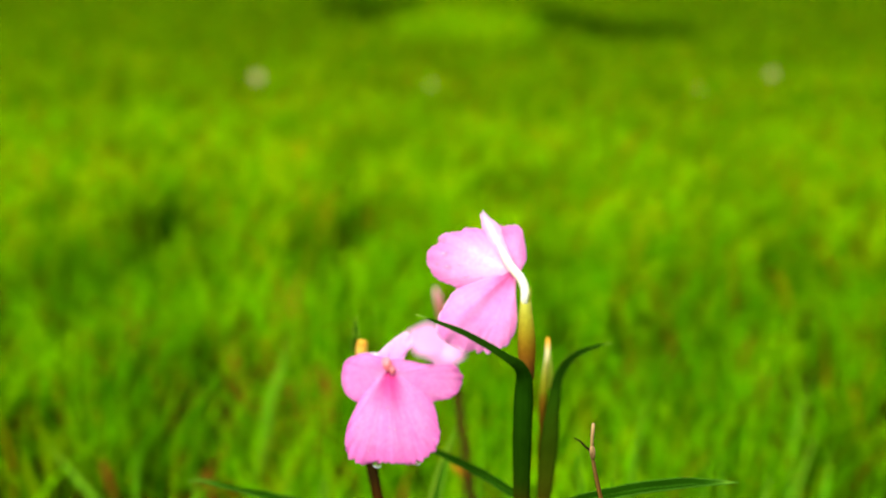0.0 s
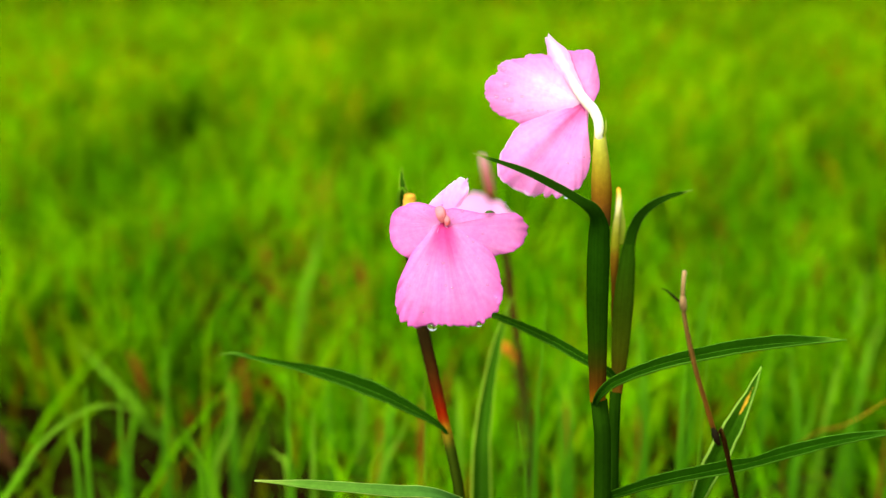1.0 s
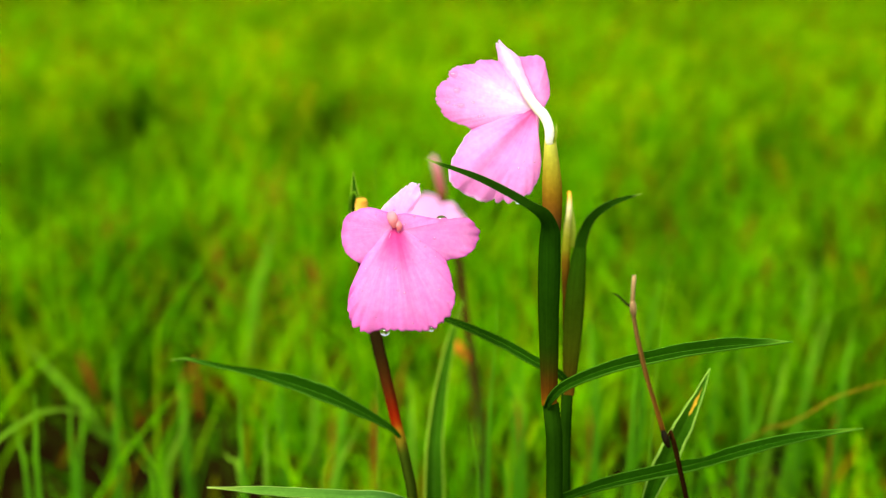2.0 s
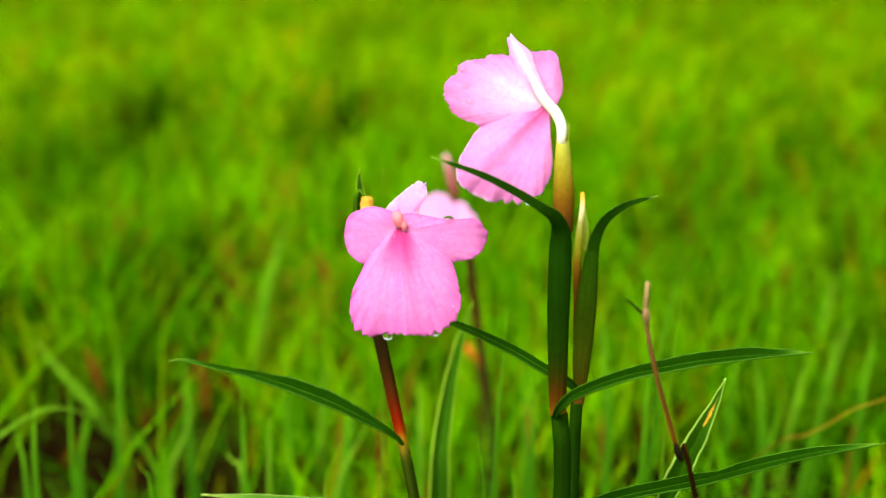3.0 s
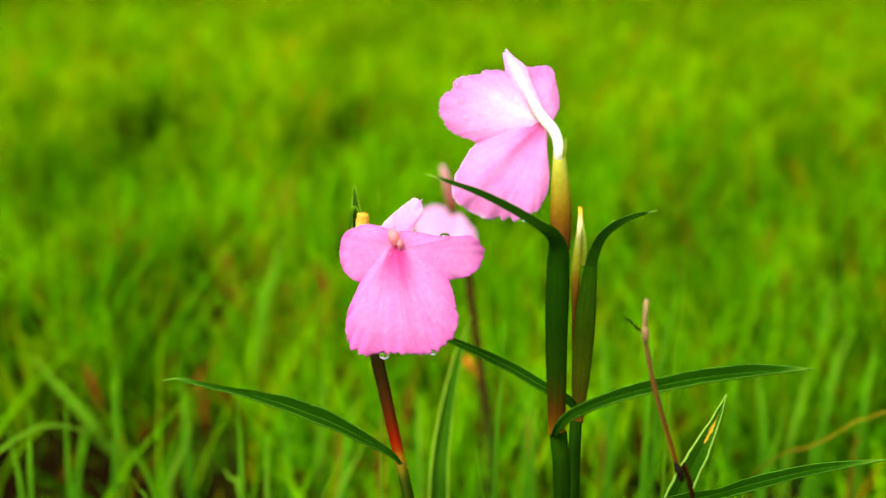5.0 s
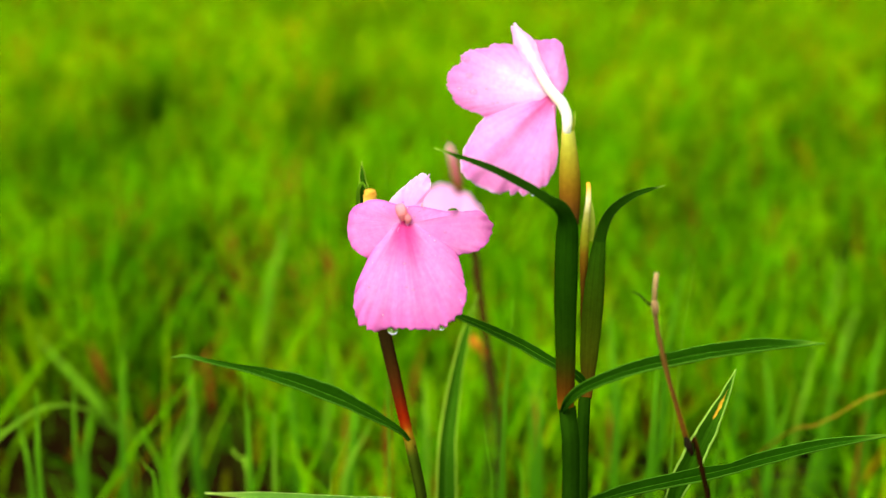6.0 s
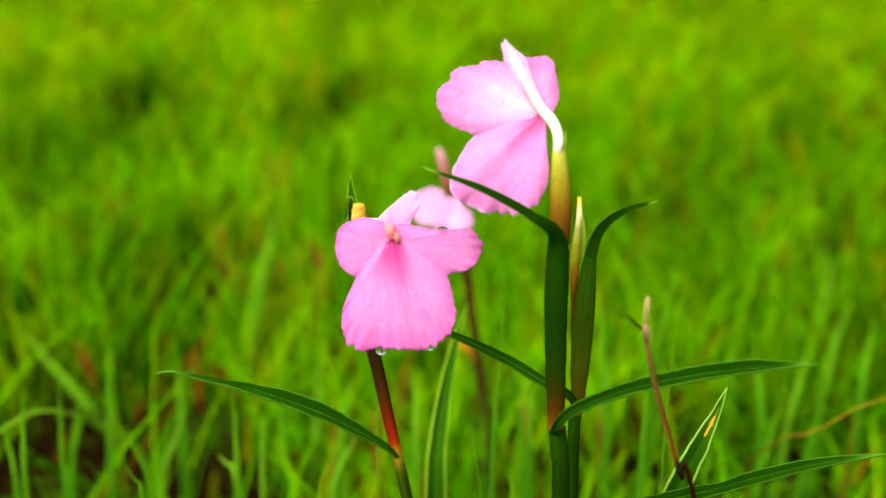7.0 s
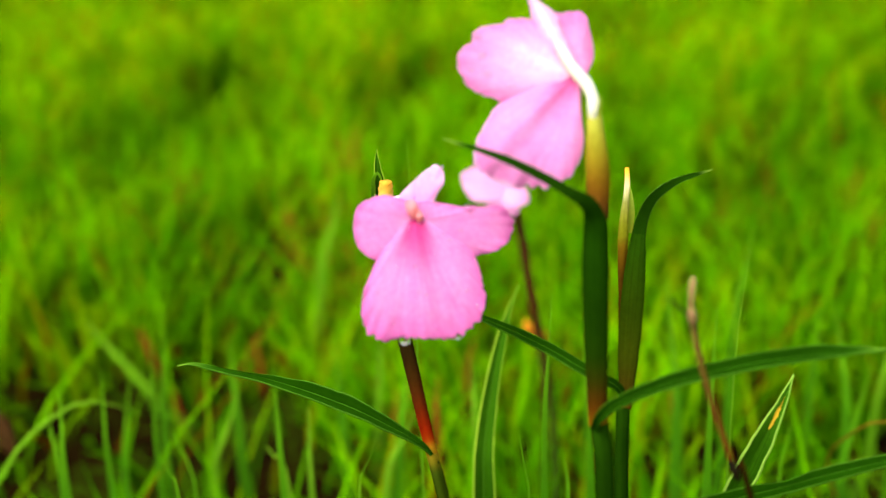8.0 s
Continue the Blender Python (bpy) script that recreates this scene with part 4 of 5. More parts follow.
B_right = B.fan((0.2, 1.5, -1.8), [(95, 4.0), (70, 4.8), (45, 6.0), (28, 8.0), (18, 10.6), (13.5, 14.0), (12.5, 17.0), (8, 18.8), (3, 20.0), (-3, 20.3), (-10, 19.9), (-17, 18.4), (-24, 15.9), (-31, 13.4), (-38, 9.0), (-48, 5.0)], 3.0, 0.030, 0.9, (0.02, 0.06), 0.38, 0.08, None, 26)
part("petal", B.placed(B_right), M_petal, flower, "rounded pink petal with water on its edge", 0.00025)
B_top = B.fan((-0.4, 2.8, 0.8), [(172, 3.6), (150, 4.4), (118, 4.8), (92, 6.2), (76, 8.4), (66, 10.2), (57, 10.6), (50, 9.6), (43, 8.6), (36, 6.0), (20, 4.0), (0, 2.6)], 1.3, 0.13, 0.6, (-0.25, 0.12), 0.25, 0.08, (88, 22, -0.9), 29, 30, 90)
part("petal", B.placed(B_top), M_dorsal, flower, "narrow upright petal with a crumpled edge", 0.00025)
for line, thick in (([(-1.6, 1.6, 2.4), (-1.0, 0.6, 2.0), (-0.6, 0.2, 0.8), (-0.4, 0.6, -0.9)], 0.00115), ([(-0.2, 1.4, 0.6), (0.4, 0.6, 0.1), (0.8, 0.5, -0.7), (0.5, 0.9, -1.5)], 0.00085)):
    part("anther", tube([B.at(p) for p in line], thick, [0.7, 1.0, 1.1, 1.05, 0.75, 0.3], ragged=0.05), M_anther, flower, "pale peach anther lobe in the throat")
part("leaf", ribbon([(0.0222, 0.3700, 0.1626), (0.0190, 0.3705, 0.1666), (0.0121, 0.3735, 0.1693), (-0.0001, 0.3780, 0.1731), (-0.0185, 0.3830, 0.1772), (-0.0322, 0.3850, 0.1795), (-0.0392, 0.3862, 0.1802), (-0.0437, 0.3870, 0.1791)], 0.0043, [0.10, 0.50, 0.76, 0.90, 0.88, 0.76, 0.66, 0.50, 0.05], (-0.15, -0.62, 0.78), 0.62, 0.03, 48, 12, 12, 6.0, [0.10, 0.45, 0.85, 1.1, 1.05, 0.62, 0.16, 0.12, 0.03]), M_leaf, plant, "long dark green leaf with a pale rim", 0.00045)
part("leaf", ribbon([(0.0278, 0.3672, 0.105), (0.0310, 0.3580, 0.1430), (0.0208, 0.3450, 0.1596), (0.0087, 0.3400, 0.1634), (-0.0033, 0.3370, 0.1658), (-0.0139, 0.3350, 0.1675), (-0.0234, 0.3330, 0.1690)], 0.0030, [0.5, 0.7, 0.85, 1.0, 1.0, 0.95, 0.75, 0.1], (0.0, -0.75, 0.65), 0.3, 0.02, 36, 8, 14), M_leaf_low, plant, "low pale green leaf with brown bites", 0.0004)

# ---- the plant behind, out of focus ----
plant = thing("wildflower_plant", (0.050, 0.585, 0.0), "wildflower on a thin brown stem behind the others, pale pink bloom", "flower", "pink wildflowers")
part("stem", tube([(0.050, 0.585, -0.003), (0.0480, 0.5750, 0.0677), (0.0429, 0.5650, 0.1091), (0.0388, 0.5600, 0.1360), (0.0366, 0.5580, 0.1536), (0.0326, 0.5580, 0.1726), (0.0297, 0.5600, 0.1822)], 0.0017, [1.2, 1.1, 1.0, 1.0, 0.95, 0.9]), M_stem_brown, plant, "reddish brown stem")
part("bud", tube([(0.0299, 0.5600, 0.1808), (0.0287, 0.5610, 0.1868), (0.0270, 0.5620, 0.1935), (0.0255, 0.5630, 0.1985)], 0.0019, [0.8, 1.0, 1.0, 0.9, 0.5]), M_pinkbud, plant, "dull pink closed bud")
C = Bloom((0.0305, 0.5520, 0.1736))
flower = part("flower", tube([(0.0309, 0.5580, 0.1767), C.at((-0.5, 5.0, -1.0)), C.at((0.0, 1.0, 0.0))], 0.0014, [0.9, 1.0, 1.1]), M_tube, plant, "pale pink flower on a short tube")
part("petal", C.petal((0.5, 1.0, -0.5), (-15.5, 0.5, 6.4), 15.5, [0.25, 0.65, 0.92, 1.0, 0.95, 0.65], (0, -1, 0.3), 1.5, 1.0, 0.2, 0.4, 0.02, 0.0, 41, 18, 18), M_pale, flower, thick=0.00025)
part("petal", C.petal((0.0, 1.0, 0.0), (8.8, 0.5, -3.0), 10.0, [0.3, 0.7, 0.95, 1.0, 0.9, 0.6], (0, -1, 0.3), 1.0, 1.0, 0.2, 0.3, 0.02, 0.0, 43, 16, 16), M_pale, flower, thick=0.00025)
part("petal", C.petal((0.0, 1.6, 0.0), (2.4, 2.0, 7.6), 10.0, [0.4, 0.8, 1.0, 0.9, 0.55], (0, -1, 0.2), 0.8, 1.0, 0.2, 0.2, 0.02, 0.0, 45, 16, 16), M_pale, flower, thick=0.00025)
part("lip", C.petal((0.0, 0.8, -0.4), (-1.0, 0.5, -9.0), 12.0, [0.25, 0.5, 0.75, 0.95, 1.0, 0.75], (0, -1, 0.3), 1.4, 1.0, 0.15, 0.4, 0.02, 0.0, 47, 18, 18), M_pale, flower, thick=0.00025)

# ---- young leaves without a flower ----
plant = thing("leafy_shoot", (0.030, 0.423, 0.0), "upright striped green leaf with pale margins", "plant")
part("leaf", ribbon([(0.030, 0.423, -0.003), (0.0294, 0.423, 0.07), (0.0288, 0.4250, 0.1249), (0.0292, 0.4320, 0.1371), (0.0313, 0.4430, 0.1513), (0.0344, 0.4550, 0.1619), (0.0381, 0.4680, 0.1695)], 0.0086, [0.8, 0.95, 1.0, 1.0, 0.95, 0.78, 0.62, 0.42, 0.05], (0.15, -1, 0.15), 0.45, 0.015, 44, 12, 16), M_leaf_pale, plant, "", 0.0005)
part("leaf", ribbon([(0.030, 0.421, -0.003), (0.022, 0.435, 0.05), (0.004, 0.425, 0.085), (-0.016, 0.412, 0.10)], 0.006, [0.7, 1.0, 0.9, 0.6, 0.05], (-0.5, -0.3, 0.8), 0.4, seed=17), M_leaf, plant, "", 0.0005)

crown = (0.0879, 0.3690, 0.1473)
plant = thing("leafy_shoot", (crown[0] - 0.002, 0.369, 0.0), "low shoot with a pale-edged leaf browned near its tip", "plant")
part("sheath", tube([(crown[0] - 0.002, 0.369, -0.003), (crown[0] - 0.001, 0.369, 0.06), crown], 0.0026, [1.0, 1.0, 0.9, 0.6]), M_stem, plant)
part("leaf", ribbon([(0.0869, 0.3688, 0.1446), (0.0903, 0.3705, 0.1538), (0.0941, 0.3725, 0.1612), (0.0978, 0.3740, 0.1692), (0.1008, 0.3750, 0.1760), (0.1034, 0.3760, 0.1832)], 0.0055, [0.35, 0.75, 0.95, 1.0, 0.92, 0.66, 0.36, 0.04], (-0.35, -1, 0.25), 0.75, 0.015, 34, 10, 18), M_leaf_spot, plant, "pale-edged leaf with a dry orange spot", 0.00045)
part("leaf", ribbon([(crown[0] - 0.002, 0.370, 0.03), (crown[0] + 0.006, 0.372, 0.07), (crown[0] + 0.022, 0.378, 0.095), (crown[0] + 0.042, 0.385, 0.10)], 0.0045, [0.5, 0.9, 1.0, 0.6, 0.05], (0.3, -0.5, 0.8), 0.4, seed=37), M_leaf, plant, "", 0.0004)

# ---- twig ----
twig = thing("dead_twig", (0.118, 0.327, 0.0), "thin brown dead twig stuck upright among the leaves", "twig")
part("twig_stem", tube([(0.118, 0.327, -0.004), (0.109, 0.328, 0.09), (0.0871, 0.3290, 0.1790), (0.0839, 0.3290, 0.1849), (0.0808, 0.3290, 0.1939), (0.0775, 0.3290, 0.2043), (0.0747, 0.3290, 0.2164), (0.0747, 0.3295, 0.2243)], 0.00074, [1.1, 1.05, 1.0, 1.0, 1.05, 0.95, 0.85, 0.75, 0.72, 0.60], n=70, ragged=0.12), M_twig, twig)
part("knot", tube([(0.0846, 0.3288, 0.1831), (0.0836, 0.3285, 0.1857), (0.0829, 0.3288, 0.1874)], 0.00082, [0.55, 0.85, 1.0, 0.8, 0.5], n=14, ragged=0.12), M_twig_dark, twig, "dark swollen knot")
part("knot", tube([(0.0749, 0.3288, 0.2151), (0.0747, 0.3287, 0.2169), (0.0745, 0.3289, 0.2185)], 0.00078, [0.7, 0.95, 1.0, 0.65], n=8, ragged=0.08), M_twig_tan, twig)
part("side_twig", tube([(0.0747, 0.3290, 0.2168), (0.0730, 0.3300, 0.2178), (0.0715, 0.3310, 0.2190), (0.0701, 0.3320, 0.2193)], 0.0003, [1.2, 0.9, 0.7, 0.4], n=14, m=8), M_twig_dark, twig)

# ---- single grass blades that stand out ----


def blade(points, width, material, label, facing=(0.1, -1, 0.2), seed=0):
    root = thing("grass_blade", points[0], label, "grass", "single grass blades")
    part("leaf", ribbon(points, width, [0.85, 1.0, 0.95, 0.7, 0.4, 0.05], facing, 0.3, 0.02, 20, 4, seed), material, root, "", 0.0003)


def foot(p, dx=0.0, dy=0.0):
    """Where a blade that is seen higher up at p meets the ground."""
    x, y = p[0] + dx, p[1] + dy
    return (x, y, float(land(np.array(x), np.array(y))) - 0.003)


def stands(top, mid, width, material, label, dx=0.0, dy=0.0, seed=0):
    blade([foot(mid, dx, dy), tuple(0.5 * (a + b) for a, b in zip(foot(mid, dx * 0.4, dy * 0.4), mid)), mid, tuple(0.45 * a + 0.55 * b for a, b in zip(mid, top)), top], width, material, label, seed=seed)


GREEN, PALEB = "bright green upright grass blade", "pale green grass blade leaning in the meadow"
stands((0.0484, 0.4300, 0.1813), (0.0463, 0.4250, 0.1416), 0.0034, M_blade, GREEN, 0.0, 0.0, 1)
stands((0.0400, 0.4000, 0.1551), (0.0425, 0.4000, 0.1361), 0.0022, M_blade, GREEN, 0.006, 0.0, 2)
stands((-0.0005, 0.4200, 0.1427), (-0.0062, 0.4200, 0.1256), 0.0013, M_blade_pale, PALEB, -0.006, 0.0, 3)
stands((-0.0412, 0.4700, 0.1401), (-0.0399, 0.4650, 0.1065), 0.0042, M_blade, GREEN, 0.002, 0.0, 4)
stands((-0.0353, 0.4900, 0.1157), (-0.0351, 0.4850, 0.0939), 0.0042, M_blade_pale, GREEN, 0.0, 0.0, 5)
stands((-0.0992, 0.5200, 0.1286), (-0.1001, 0.5150, 0.0857), 0.0030, M_blade, GREEN, 0.0, 0.0, 6)
stands((-0.1114, 0.5000, 0.1252), (-0.1111, 0.4950, 0.0933), 0.0034, M_blade, GREEN, 0.004, 0.0, 7)
stands((-0.1136, 0.4700, 0.1318), (-0.1137, 0.4650, 0.1043), 0.0048, M_blade, GREEN, -0.004, 0.0, 8)
stands((-0.0774, 0.5500, 0.0906), (-0.0884, 0.5450, 0.0603), 0.0052, M_blade_pale, PALEB, -0.012, 0.0, 9)
stands((-0.0814, 0.4800, 0.1130), (-0.0736, 0.4750, 0.0958), 0.0026, M_blade, GREEN, 0.008, 0.0, 10)
stands((-0.2062, 0.7100, 0.0556), (-0.1671, 0.6900, 0.0235), 0.0058, M_blade_pale, PALEB, 0.03, 0.0, 11)
stands((-0.0777, 0.8000, 0.0995), (-0.0880, 0.7800, 0.0578), 0.0068, M_blade_pale, PALEB, -0.015, 0.0, 12)
stands((0.2662, 0.8200, 0.0699), (0.2540, 0.8000, 0.0320), 0.0056, M_blade_pale, PALEB, -0.02, 0.0, 13)
stands((0.2457, 0.7200, 0.0782), (0.2315, 0.7000, 0.0449), 0.0050, M_blade_pale, PALEB, -0.02, 0.0, 14)
stands((0.0958, 0.4500, 0.1698), (0.0943, 0.4450, 0.1331), 0.0040, M_blade, GREEN, -0.002, 0.0, 15)
stands((0.1297, 0.6000, 0.1448), (0.1206, 0.5800, 0.1101), 0.0045, M_blade, GREEN, -0.012, 0.0, 16)
stands((0.0596, 0.5000, 0.1409), (0.0613, 0.4900, 0.1100), 0.0045, M_blade, GREEN, 0.0, 0.0, 17)
stands((-0.0144, 0.6000, 0.0846), (-0.0176, 0.5800, 0.0522), 0.0065, M_blade, GREEN, -0.01, 0.0, 18)
stands((0.2080, 0.6200, 0.1074), (0.1988, 0.6000, 0.0822), 0.0045, M_blade, GREEN, -0.006, 0.0, 19)
stands((0.2248, 0.6200, 0.1079), (0.2159, 0.6000, 0.0771), 0.0060, M_blade, GREEN, -0.008, 0.0, 20)
stands((0.0907, 0.5500, 0.1409), (0.0944, 0.5400, 0.0963), 0.0050, M_blade, GREEN, 0.004, 0.0, 21)
stands((0.1648, 0.6000, 0.1086), (0.1673, 0.5800, 0.0742), 0.0050, M_blade, GREEN, 0.004, 0.0, 22)
stands((0.0163, 0.5500, 0.1071), (0.0183, 0.5400, 0.0765), 0.0036, M_blade_pale, GREEN, 0.003, 0.0, 23)
stands((0.0104, 0.4300, 0.2256), (0.0108, 0.4300, 0.2076), 0.0009, M_blade_pale, "hair-thin pale green grass stalk", 0.0, 0.0, 26)
stands((0.0993, 0.4200, 0.1976), (0.0971, 0.4200, 0.1694), 0.0010, M_blade_pale, "hair-thin pale green grass stalk", -0.012, 0.0, 27)
stands((-0.0014, 0.5200, 0.1004), (-0.0123, 0.5100, 0.0793), 0.0048, M_blade_pale, PALEB, -0.02, 0.0, 60)
stands((-0.0935, 0.6000, 0.0932), (-0.0903, 0.5900, 0.0642), 0.0055, M_blade, GREEN, 0.004, 0.0, 61)
stands((-0.1148, 0.5800, 0.1144), (-0.1166, 0.5700, 0.0651), 0.0036, M_blade, GREEN, 0, 0.0, 62)
stands((-0.0539, 0.5000, 0.0950), (-0.0458, 0.4900, 0.0917), 0.0060, M_blade_pale, PALEB, 0.02, 0.0, 63)
stands((-0.1339, 0.5000, 0.1099), (-0.1275, 0.4900, 0.0906), 0.0040, M_blade, GREEN, 0.006, 0.0, 64)
stands((-0.1253, 0.5600, 0.0924), (-0.1279, 0.5500, 0.0589), 0.0038, M_blade, GREEN, -0.004, 0.0, 65)
stands((0.1677, 0.5500, 0.1055), (0.1572, 0.5400, 0.0670), 0.0046, M_blade, GREEN, -0.016, 0.0, 66)
stands((0.1955, 0.6200, 0.0924), (0.1873, 0.6100, 0.0566), 0.0052, M_blade_pale, GREEN, -0.014, 0.0, 67)
stands((0.1676, 0.6400, 0.0926), (0.1634, 0.6300, 0.0495), 0.0044, M_blade, GREEN, -0.008, 0.0, 68)
stands((0.0954, 0.6000, 0.1179), (0.1006, 0.5900, 0.0675), 0.0042, M_blade, GREEN, 0.004, 0.0, 69)
stands((0.0606, 0.5800, 0.1039), (0.0628, 0.5700, 0.0656), 0.0048, M_blade, GREEN, 0.002, 0.0, 70)
stands((0.0519, 0.4500, 0.1193), (0.0530, 0.4400, 0.1154), 0.0030, M_blade, GREEN, 0.003, 0.0, 71)
stands((0.1249, 0.4800, 0.1161), (0.1204, 0.4700, 0.1037), 0.0026, M_blade, GREEN, -0.006, 0.0, 72)
stands((0.1955, 0.5800, 0.1008), (0.1849, 0.5700, 0.0624), 0.0034, M_blade, GREEN, -0.02, 0.0, 73)
stands((-0.0509, 0.6200, 0.0857), (-0.0475, 0.6100, 0.0436), 0.0050, M_blade, GREEN, 0.003, 0.0, 74)
stands((-0.0360, 0.6600, 0.0694), (-0.0378, 0.6500, 0.0270), 0.0046, M_blade_pale, GREEN, -0.003, 0.0, 75)
stands((0.0155, 0.6000, 0.0811), (0.0141, 0.5900, 0.0547), 0.0042, M_blade, GREEN, -0.003, 0.0, 76)
stands((-0.0705, 0.4400, 0.1222), (-0.0632, 0.4300, 0.1186), 0.0022, M_blade, GREEN, 0.008, 0.0, 77)
arch = (-0.1240, 0.5050, 0.1073)
blade([foot(arch, -0.085, -0.02), (-0.1499, 0.4950, 0.0874), (-0.1355, 0.5000, 0.1026), (-0.1250, 0.5050, 0.1086), (-0.1150, 0.5100, 0.1068), (-0.1051, 0.5150, 0.0995)], 0.0034, M_blade_pale, "pale grass blade arching over the dark soil", (0.0, -0.8, 0.6), 24)
lean_to = (0.1560, 0.4700, 0.1240)
blade([foot(lean_to, 0.03, 0.10), (0.1500, 0.5300, 0.0700), (0.1490, 0.4900, 0.1100), lean_to, (0.1640, 0.4650, 0.1340), (0.1720, 0.4620, 0.1395), (0.1850, 0.4600, 0.1450)], 0.0015, M_straw, "dry straw-coloured grass stalk bent over", (0.0, -0.9, 0.4), 25)

# ---- dry bits and buds among the grass ----
stalk = thing("budding_stalk", (0.042, 0.60, 0.0), "short reddish stalk with two small amber buds", "plant")
part("stem", tube([(0.042, 0.60, -0.003), (0.0440, 0.6000, 0.0667), (0.0403, 0.6000, 0.0958)], 0.0009, [1.2, 1.0, 0.7]), M_stem_brown, stalk)
part("bud", tube([(0.0398, 0.5990, 0.0954), (0.0377, 0.5985, 0.0988), (0.0361, 0.5980, 0.1033)], 0.0022, [0.3, 1.0, 0.9, 0.2], n=12), M_amber, stalk, "amber bud")
part("bud", tube([(0.0414, 0.5990, 0.0916), (0.0426, 0.5985, 0.0951), (0.0430, 0.5980, 0.0991)], 0.0024, [0.3, 1.0, 0.95, 0.2], n=12), M_amber, stalk, "amber bud")


def dry_leaf(p, size, turn, label="rusty red dry grass leaf among green blades"):
    x, y, z = p
    root = thing("dry_leaf", foot(p), label, "leaf", "dry leaves")
    dx, dy = math.cos(turn) * size * 0.25, math.sin(turn) * size * 0.1
    part("leaf", ribbon([foot(p), (x - dx * 0.5, y, z * 0.5), (x, y, z), (x + dx, y + dy, z + size * 0.75)], size * 0.19, [0.08, 0.12, 0.9, 0.9, 0.05], (0.2, -1, 0.3), 0.4, 0.05, 16, 4, int(turn * 10)), M_red_bits, root, "", 0.0003)


for p, size, turn in (
        ((-0.1246, 1.1200, 0.0337), 0.040, 1.2), ((-0.0562, 0.8000, 0.0352), 0.030, 0.4), ((-0.0569, 0.8500, 0.0402), 0.036, 2.6), ((-0.1288, 1.1000, 0.0364), 0.030, 2.0), ((0.2659, 1.0000, 0.0432), 0.018, 0.8),
        ((-0.0012, 0.5800, 0.0693), 0.020, 1.4), ((-0.1741, 0.7200, 0.0284), 0.026, 2.9), ((0.0066, 0.6600, 0.0562), 0.018, 0.5), ((0.1968, 0.5500, 0.0844), 0.009, 0.9), ((0.0996, 0.6000, 0.0597), 0.016, 2.2),
        ((0.1965, 0.9500, 0.0555), 0.020, 1.0), ((-0.1084, 0.7000, 0.0355), 0.020, 1.9), ((-0.1432, 0.9500, 0.0256), 0.030, 2.4), ((-0.0224, 0.6000, 0.0562), 0.016, 1.1), ((0.0670, 0.6200, 0.0520), 0.018, 2.0)):
    dry_leaf(p, size, turn)

clod = (-0.2260, 0.6300, 0.0343)
root = thing("dead_leaf", foot(clod), "curled brown dead leaf lying on the soil", "leaf")
part("leaf", ribbon([foot(clod, -0.03, 0.01), (clod[0] - 0.016, clod[1], clod[2] * 0.75), clod, (clod[0] + 0.014, clod[1] - 0.005, clod[2] * 0.5)], 0.019, [0.3, 0.9, 1.0, 0.7, 0.1], (0.1, -0.8, 0.6), 0.5, 0.06, 18, 8, 33), M_dead, root, "", 0.0005)
lying = (0.1640, 0.6000, 0.0306)
root = thing("fallen_twig", (lying[0], lying[1], 0.0), "short dark twig lying across the grass", "twig")
part("twig_stem", tube([(0.1542, 0.5900, 0.0304), lying, (0.1848, 0.6100, 0.0306), (0.2090, 0.6200, 0.0284)], 0.0016, [0.7, 1.0, 0.9, 0.5], n=24, m=8, ragged=0.1), M_twig_dark, root)

# ---- small pale flowers far out in the meadow ----


def pale_flower(p, r, seed):
    base = foot(p)
    root = thing("meadow_flower", base, "small cream flower head on a thin stalk in the grass", "flower", "distant pale flowers")
    part("stem", tube([base, (p[0] + 0.004, p[1], (base[2] + p[2]) / 2), p], 0.0012, [1.2, 1.0, 0.8], n=8, m=8), M_stem, root)
    head = part("head", tube([(p[0], p[1], p[2] - r * 0.3), (p[0], p[1] - r * 0.2, p[2] + r * 0.3), (p[0], p[1] - r * 0.3, p[2] + r * 0.8)], r * 0.6, [0.4, 1.0, 0.9, 0.3], n=8, ragged=0.06), M_cream, root)
    for k in range(9):
        a = 2 * math.pi * k / 9 + seed
        e = (p[0] + r * math.cos(a), p[1] - r * 0.55, p[2] + r * 0.4 + r * math.sin(a))
        part("petal", ribbon([(p[0], p[1] - r * 0.2, p[2] + r * 0.3), ((p[0] + e[0]) / 2, p[1] - r * 0.5, (p[2] + r * 0.4 + e[2]) / 2), e], r * 0.6, [0.4, 1.0, 1.0, 0.4], (0, -1, 0.2), 0.2, n=6, m=2, seed=k), M_cream, head)


pale_flower((-0.4302, 2.6000, 0.1146), 0.0135, 0.1)
pale_flower((0.7762, 3.2000, 0.1097), 0.012, 0.5)
pale_flower((-0.0799, 2.9000, 0.0850), 0.007, 0.8)
pale_flower((0.5281, 2.8000, 0.1033), 0.005, 0.3)

# ---- water drops on the petals ----


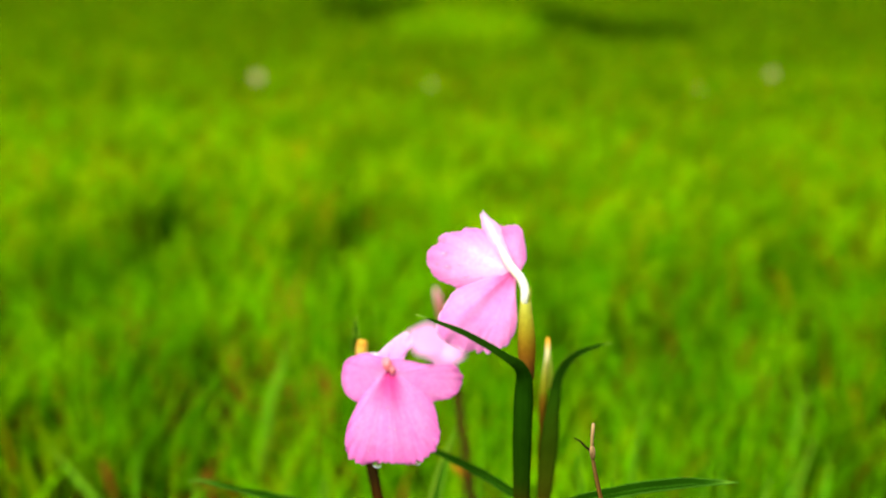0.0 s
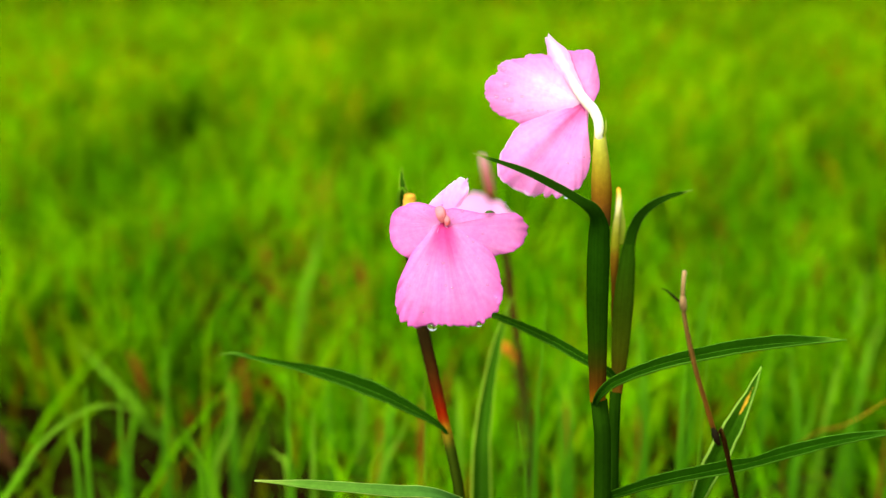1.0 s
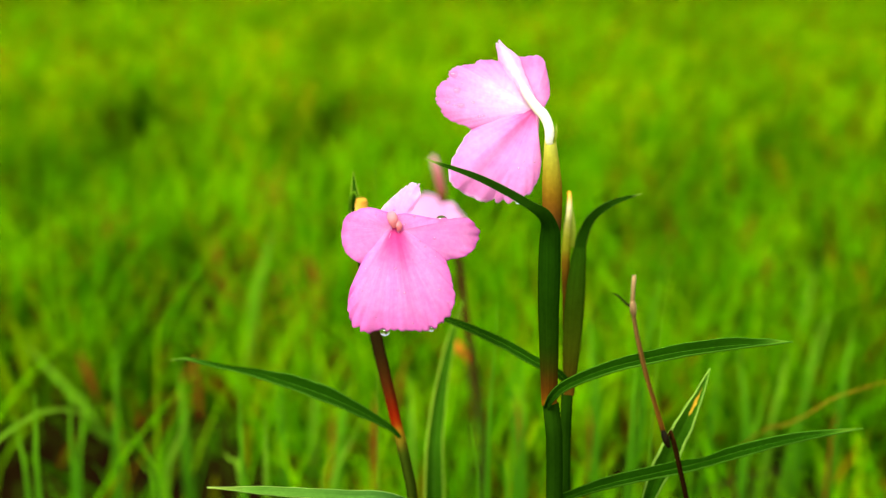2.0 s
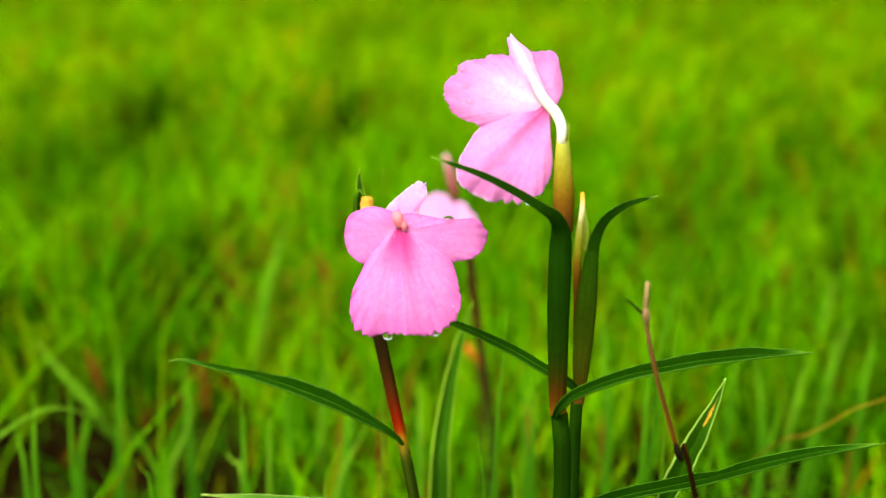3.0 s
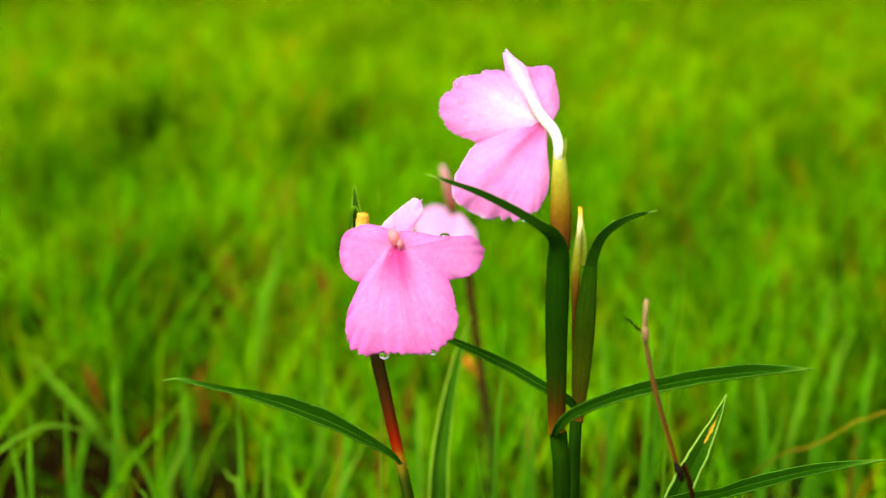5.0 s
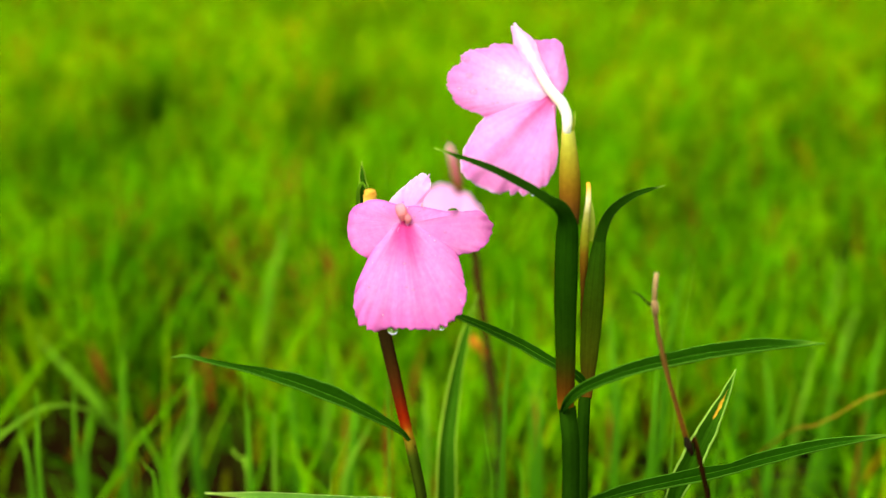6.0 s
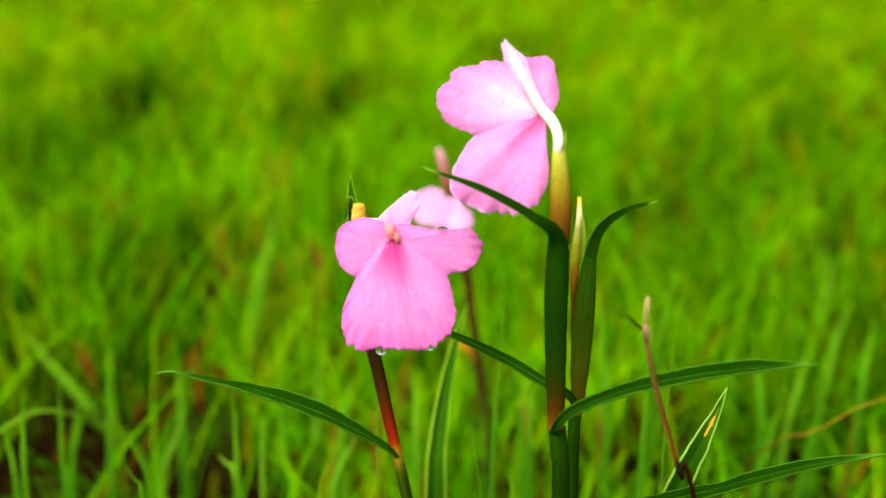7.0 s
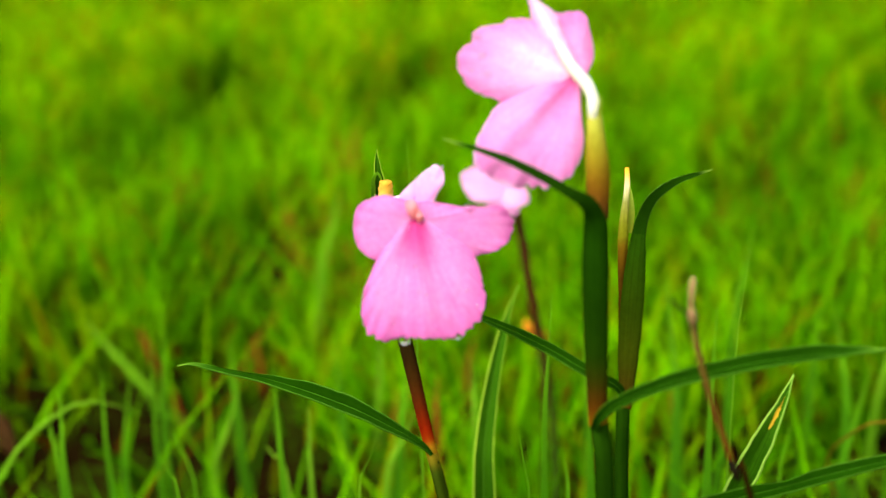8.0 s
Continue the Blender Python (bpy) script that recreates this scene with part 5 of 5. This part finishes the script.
def drop(place, r, squash=1.0, label="tiny clear water bead on a pink petal", material=None):
    bm = bmesh.new()
    bmesh.ops.create_uvsphere(bm, u_segments=20, v_segments=12, radius=r)
    for v in bm.verts:
        if v.co.z > 0:
            v.co.z *= squash
            v.co.x *= 1 - 0.25 * (v.co.z / r) * (squash > 1)
            v.co.y *= 1 - 0.25 * (v.co.z / r) * (squash > 1)
    me = bpy.data.meshes.new("water_drop")
    bm.to_mesh(me)
    bm.free()
    me.polygons.foreach_set("use_smooth", np.ones(len(me.polygons), dtype=bool))
    me.materials.append(material or M_water)
    ob = new("water_drop", me)
    ob.location = place
    return tagged(ob, label, "water drop", "water drops")


def on_petal(bloom, grid, s, u, out=0.0, down=0.0, n=44, m=44):
    p = np.array(grid[0][round(s * n) * (m + 1) + round((u + 1) / 2 * m)])
    return tuple(bloom.at(p + np.array([0, -out, -down])))


drop(tuple(B.at((-2.3, -1.4, -26.2))), 0.0013, 0.75, "hanging water drop at the edge of the pink lip")
drop(tuple(B.at((9.0, -1.5, -25.4))), 0.0009, 0.7, "hanging water drop at the edge of the pink lip")
drop(tuple(B.at((11.3, 1.6, 1.5))), 0.0013, 0.62, "large water drop lying on the upper edge of a petal")
drop(tuple(A.at((-2.4, -1.0, -22.2))), 0.0007, 0.8, "hanging water drop at the edge of the pink lip")
for x, z, r in ((-17.3, 4.4, 1.0), (-18.1, 8.2, 0.95), (-19.5, 1.4, 0.7), (-16.3, 0.8, 1.0), (-13.4, 1.5, 0.6)):
    drop(tuple(A.at((x, -1.6, z))), r / 1000, 0.5, "round water bead on a pale pink petal", M_dew)
dew = random.Random(5)
for bloom, grid, n, m, count in ((B, B_lip, 44, 130, 26), (B, B_right, 40, 110, 8), (B, B_left, 40, 110, 6), (A, A_left, 40, 110, 10), (A, A_lip, 40, 110, 8)):
    for k in range(count):
        drop(on_petal(bloom, grid, 0.35 + 0.6 * dew.random() ** 0.7, (dew.random() * 2 - 1) * 0.9, 0.02, 0, n, m), (0.18 + 0.36 * dew.random() ** 2) / 1000, 0.7, material=M_dew)
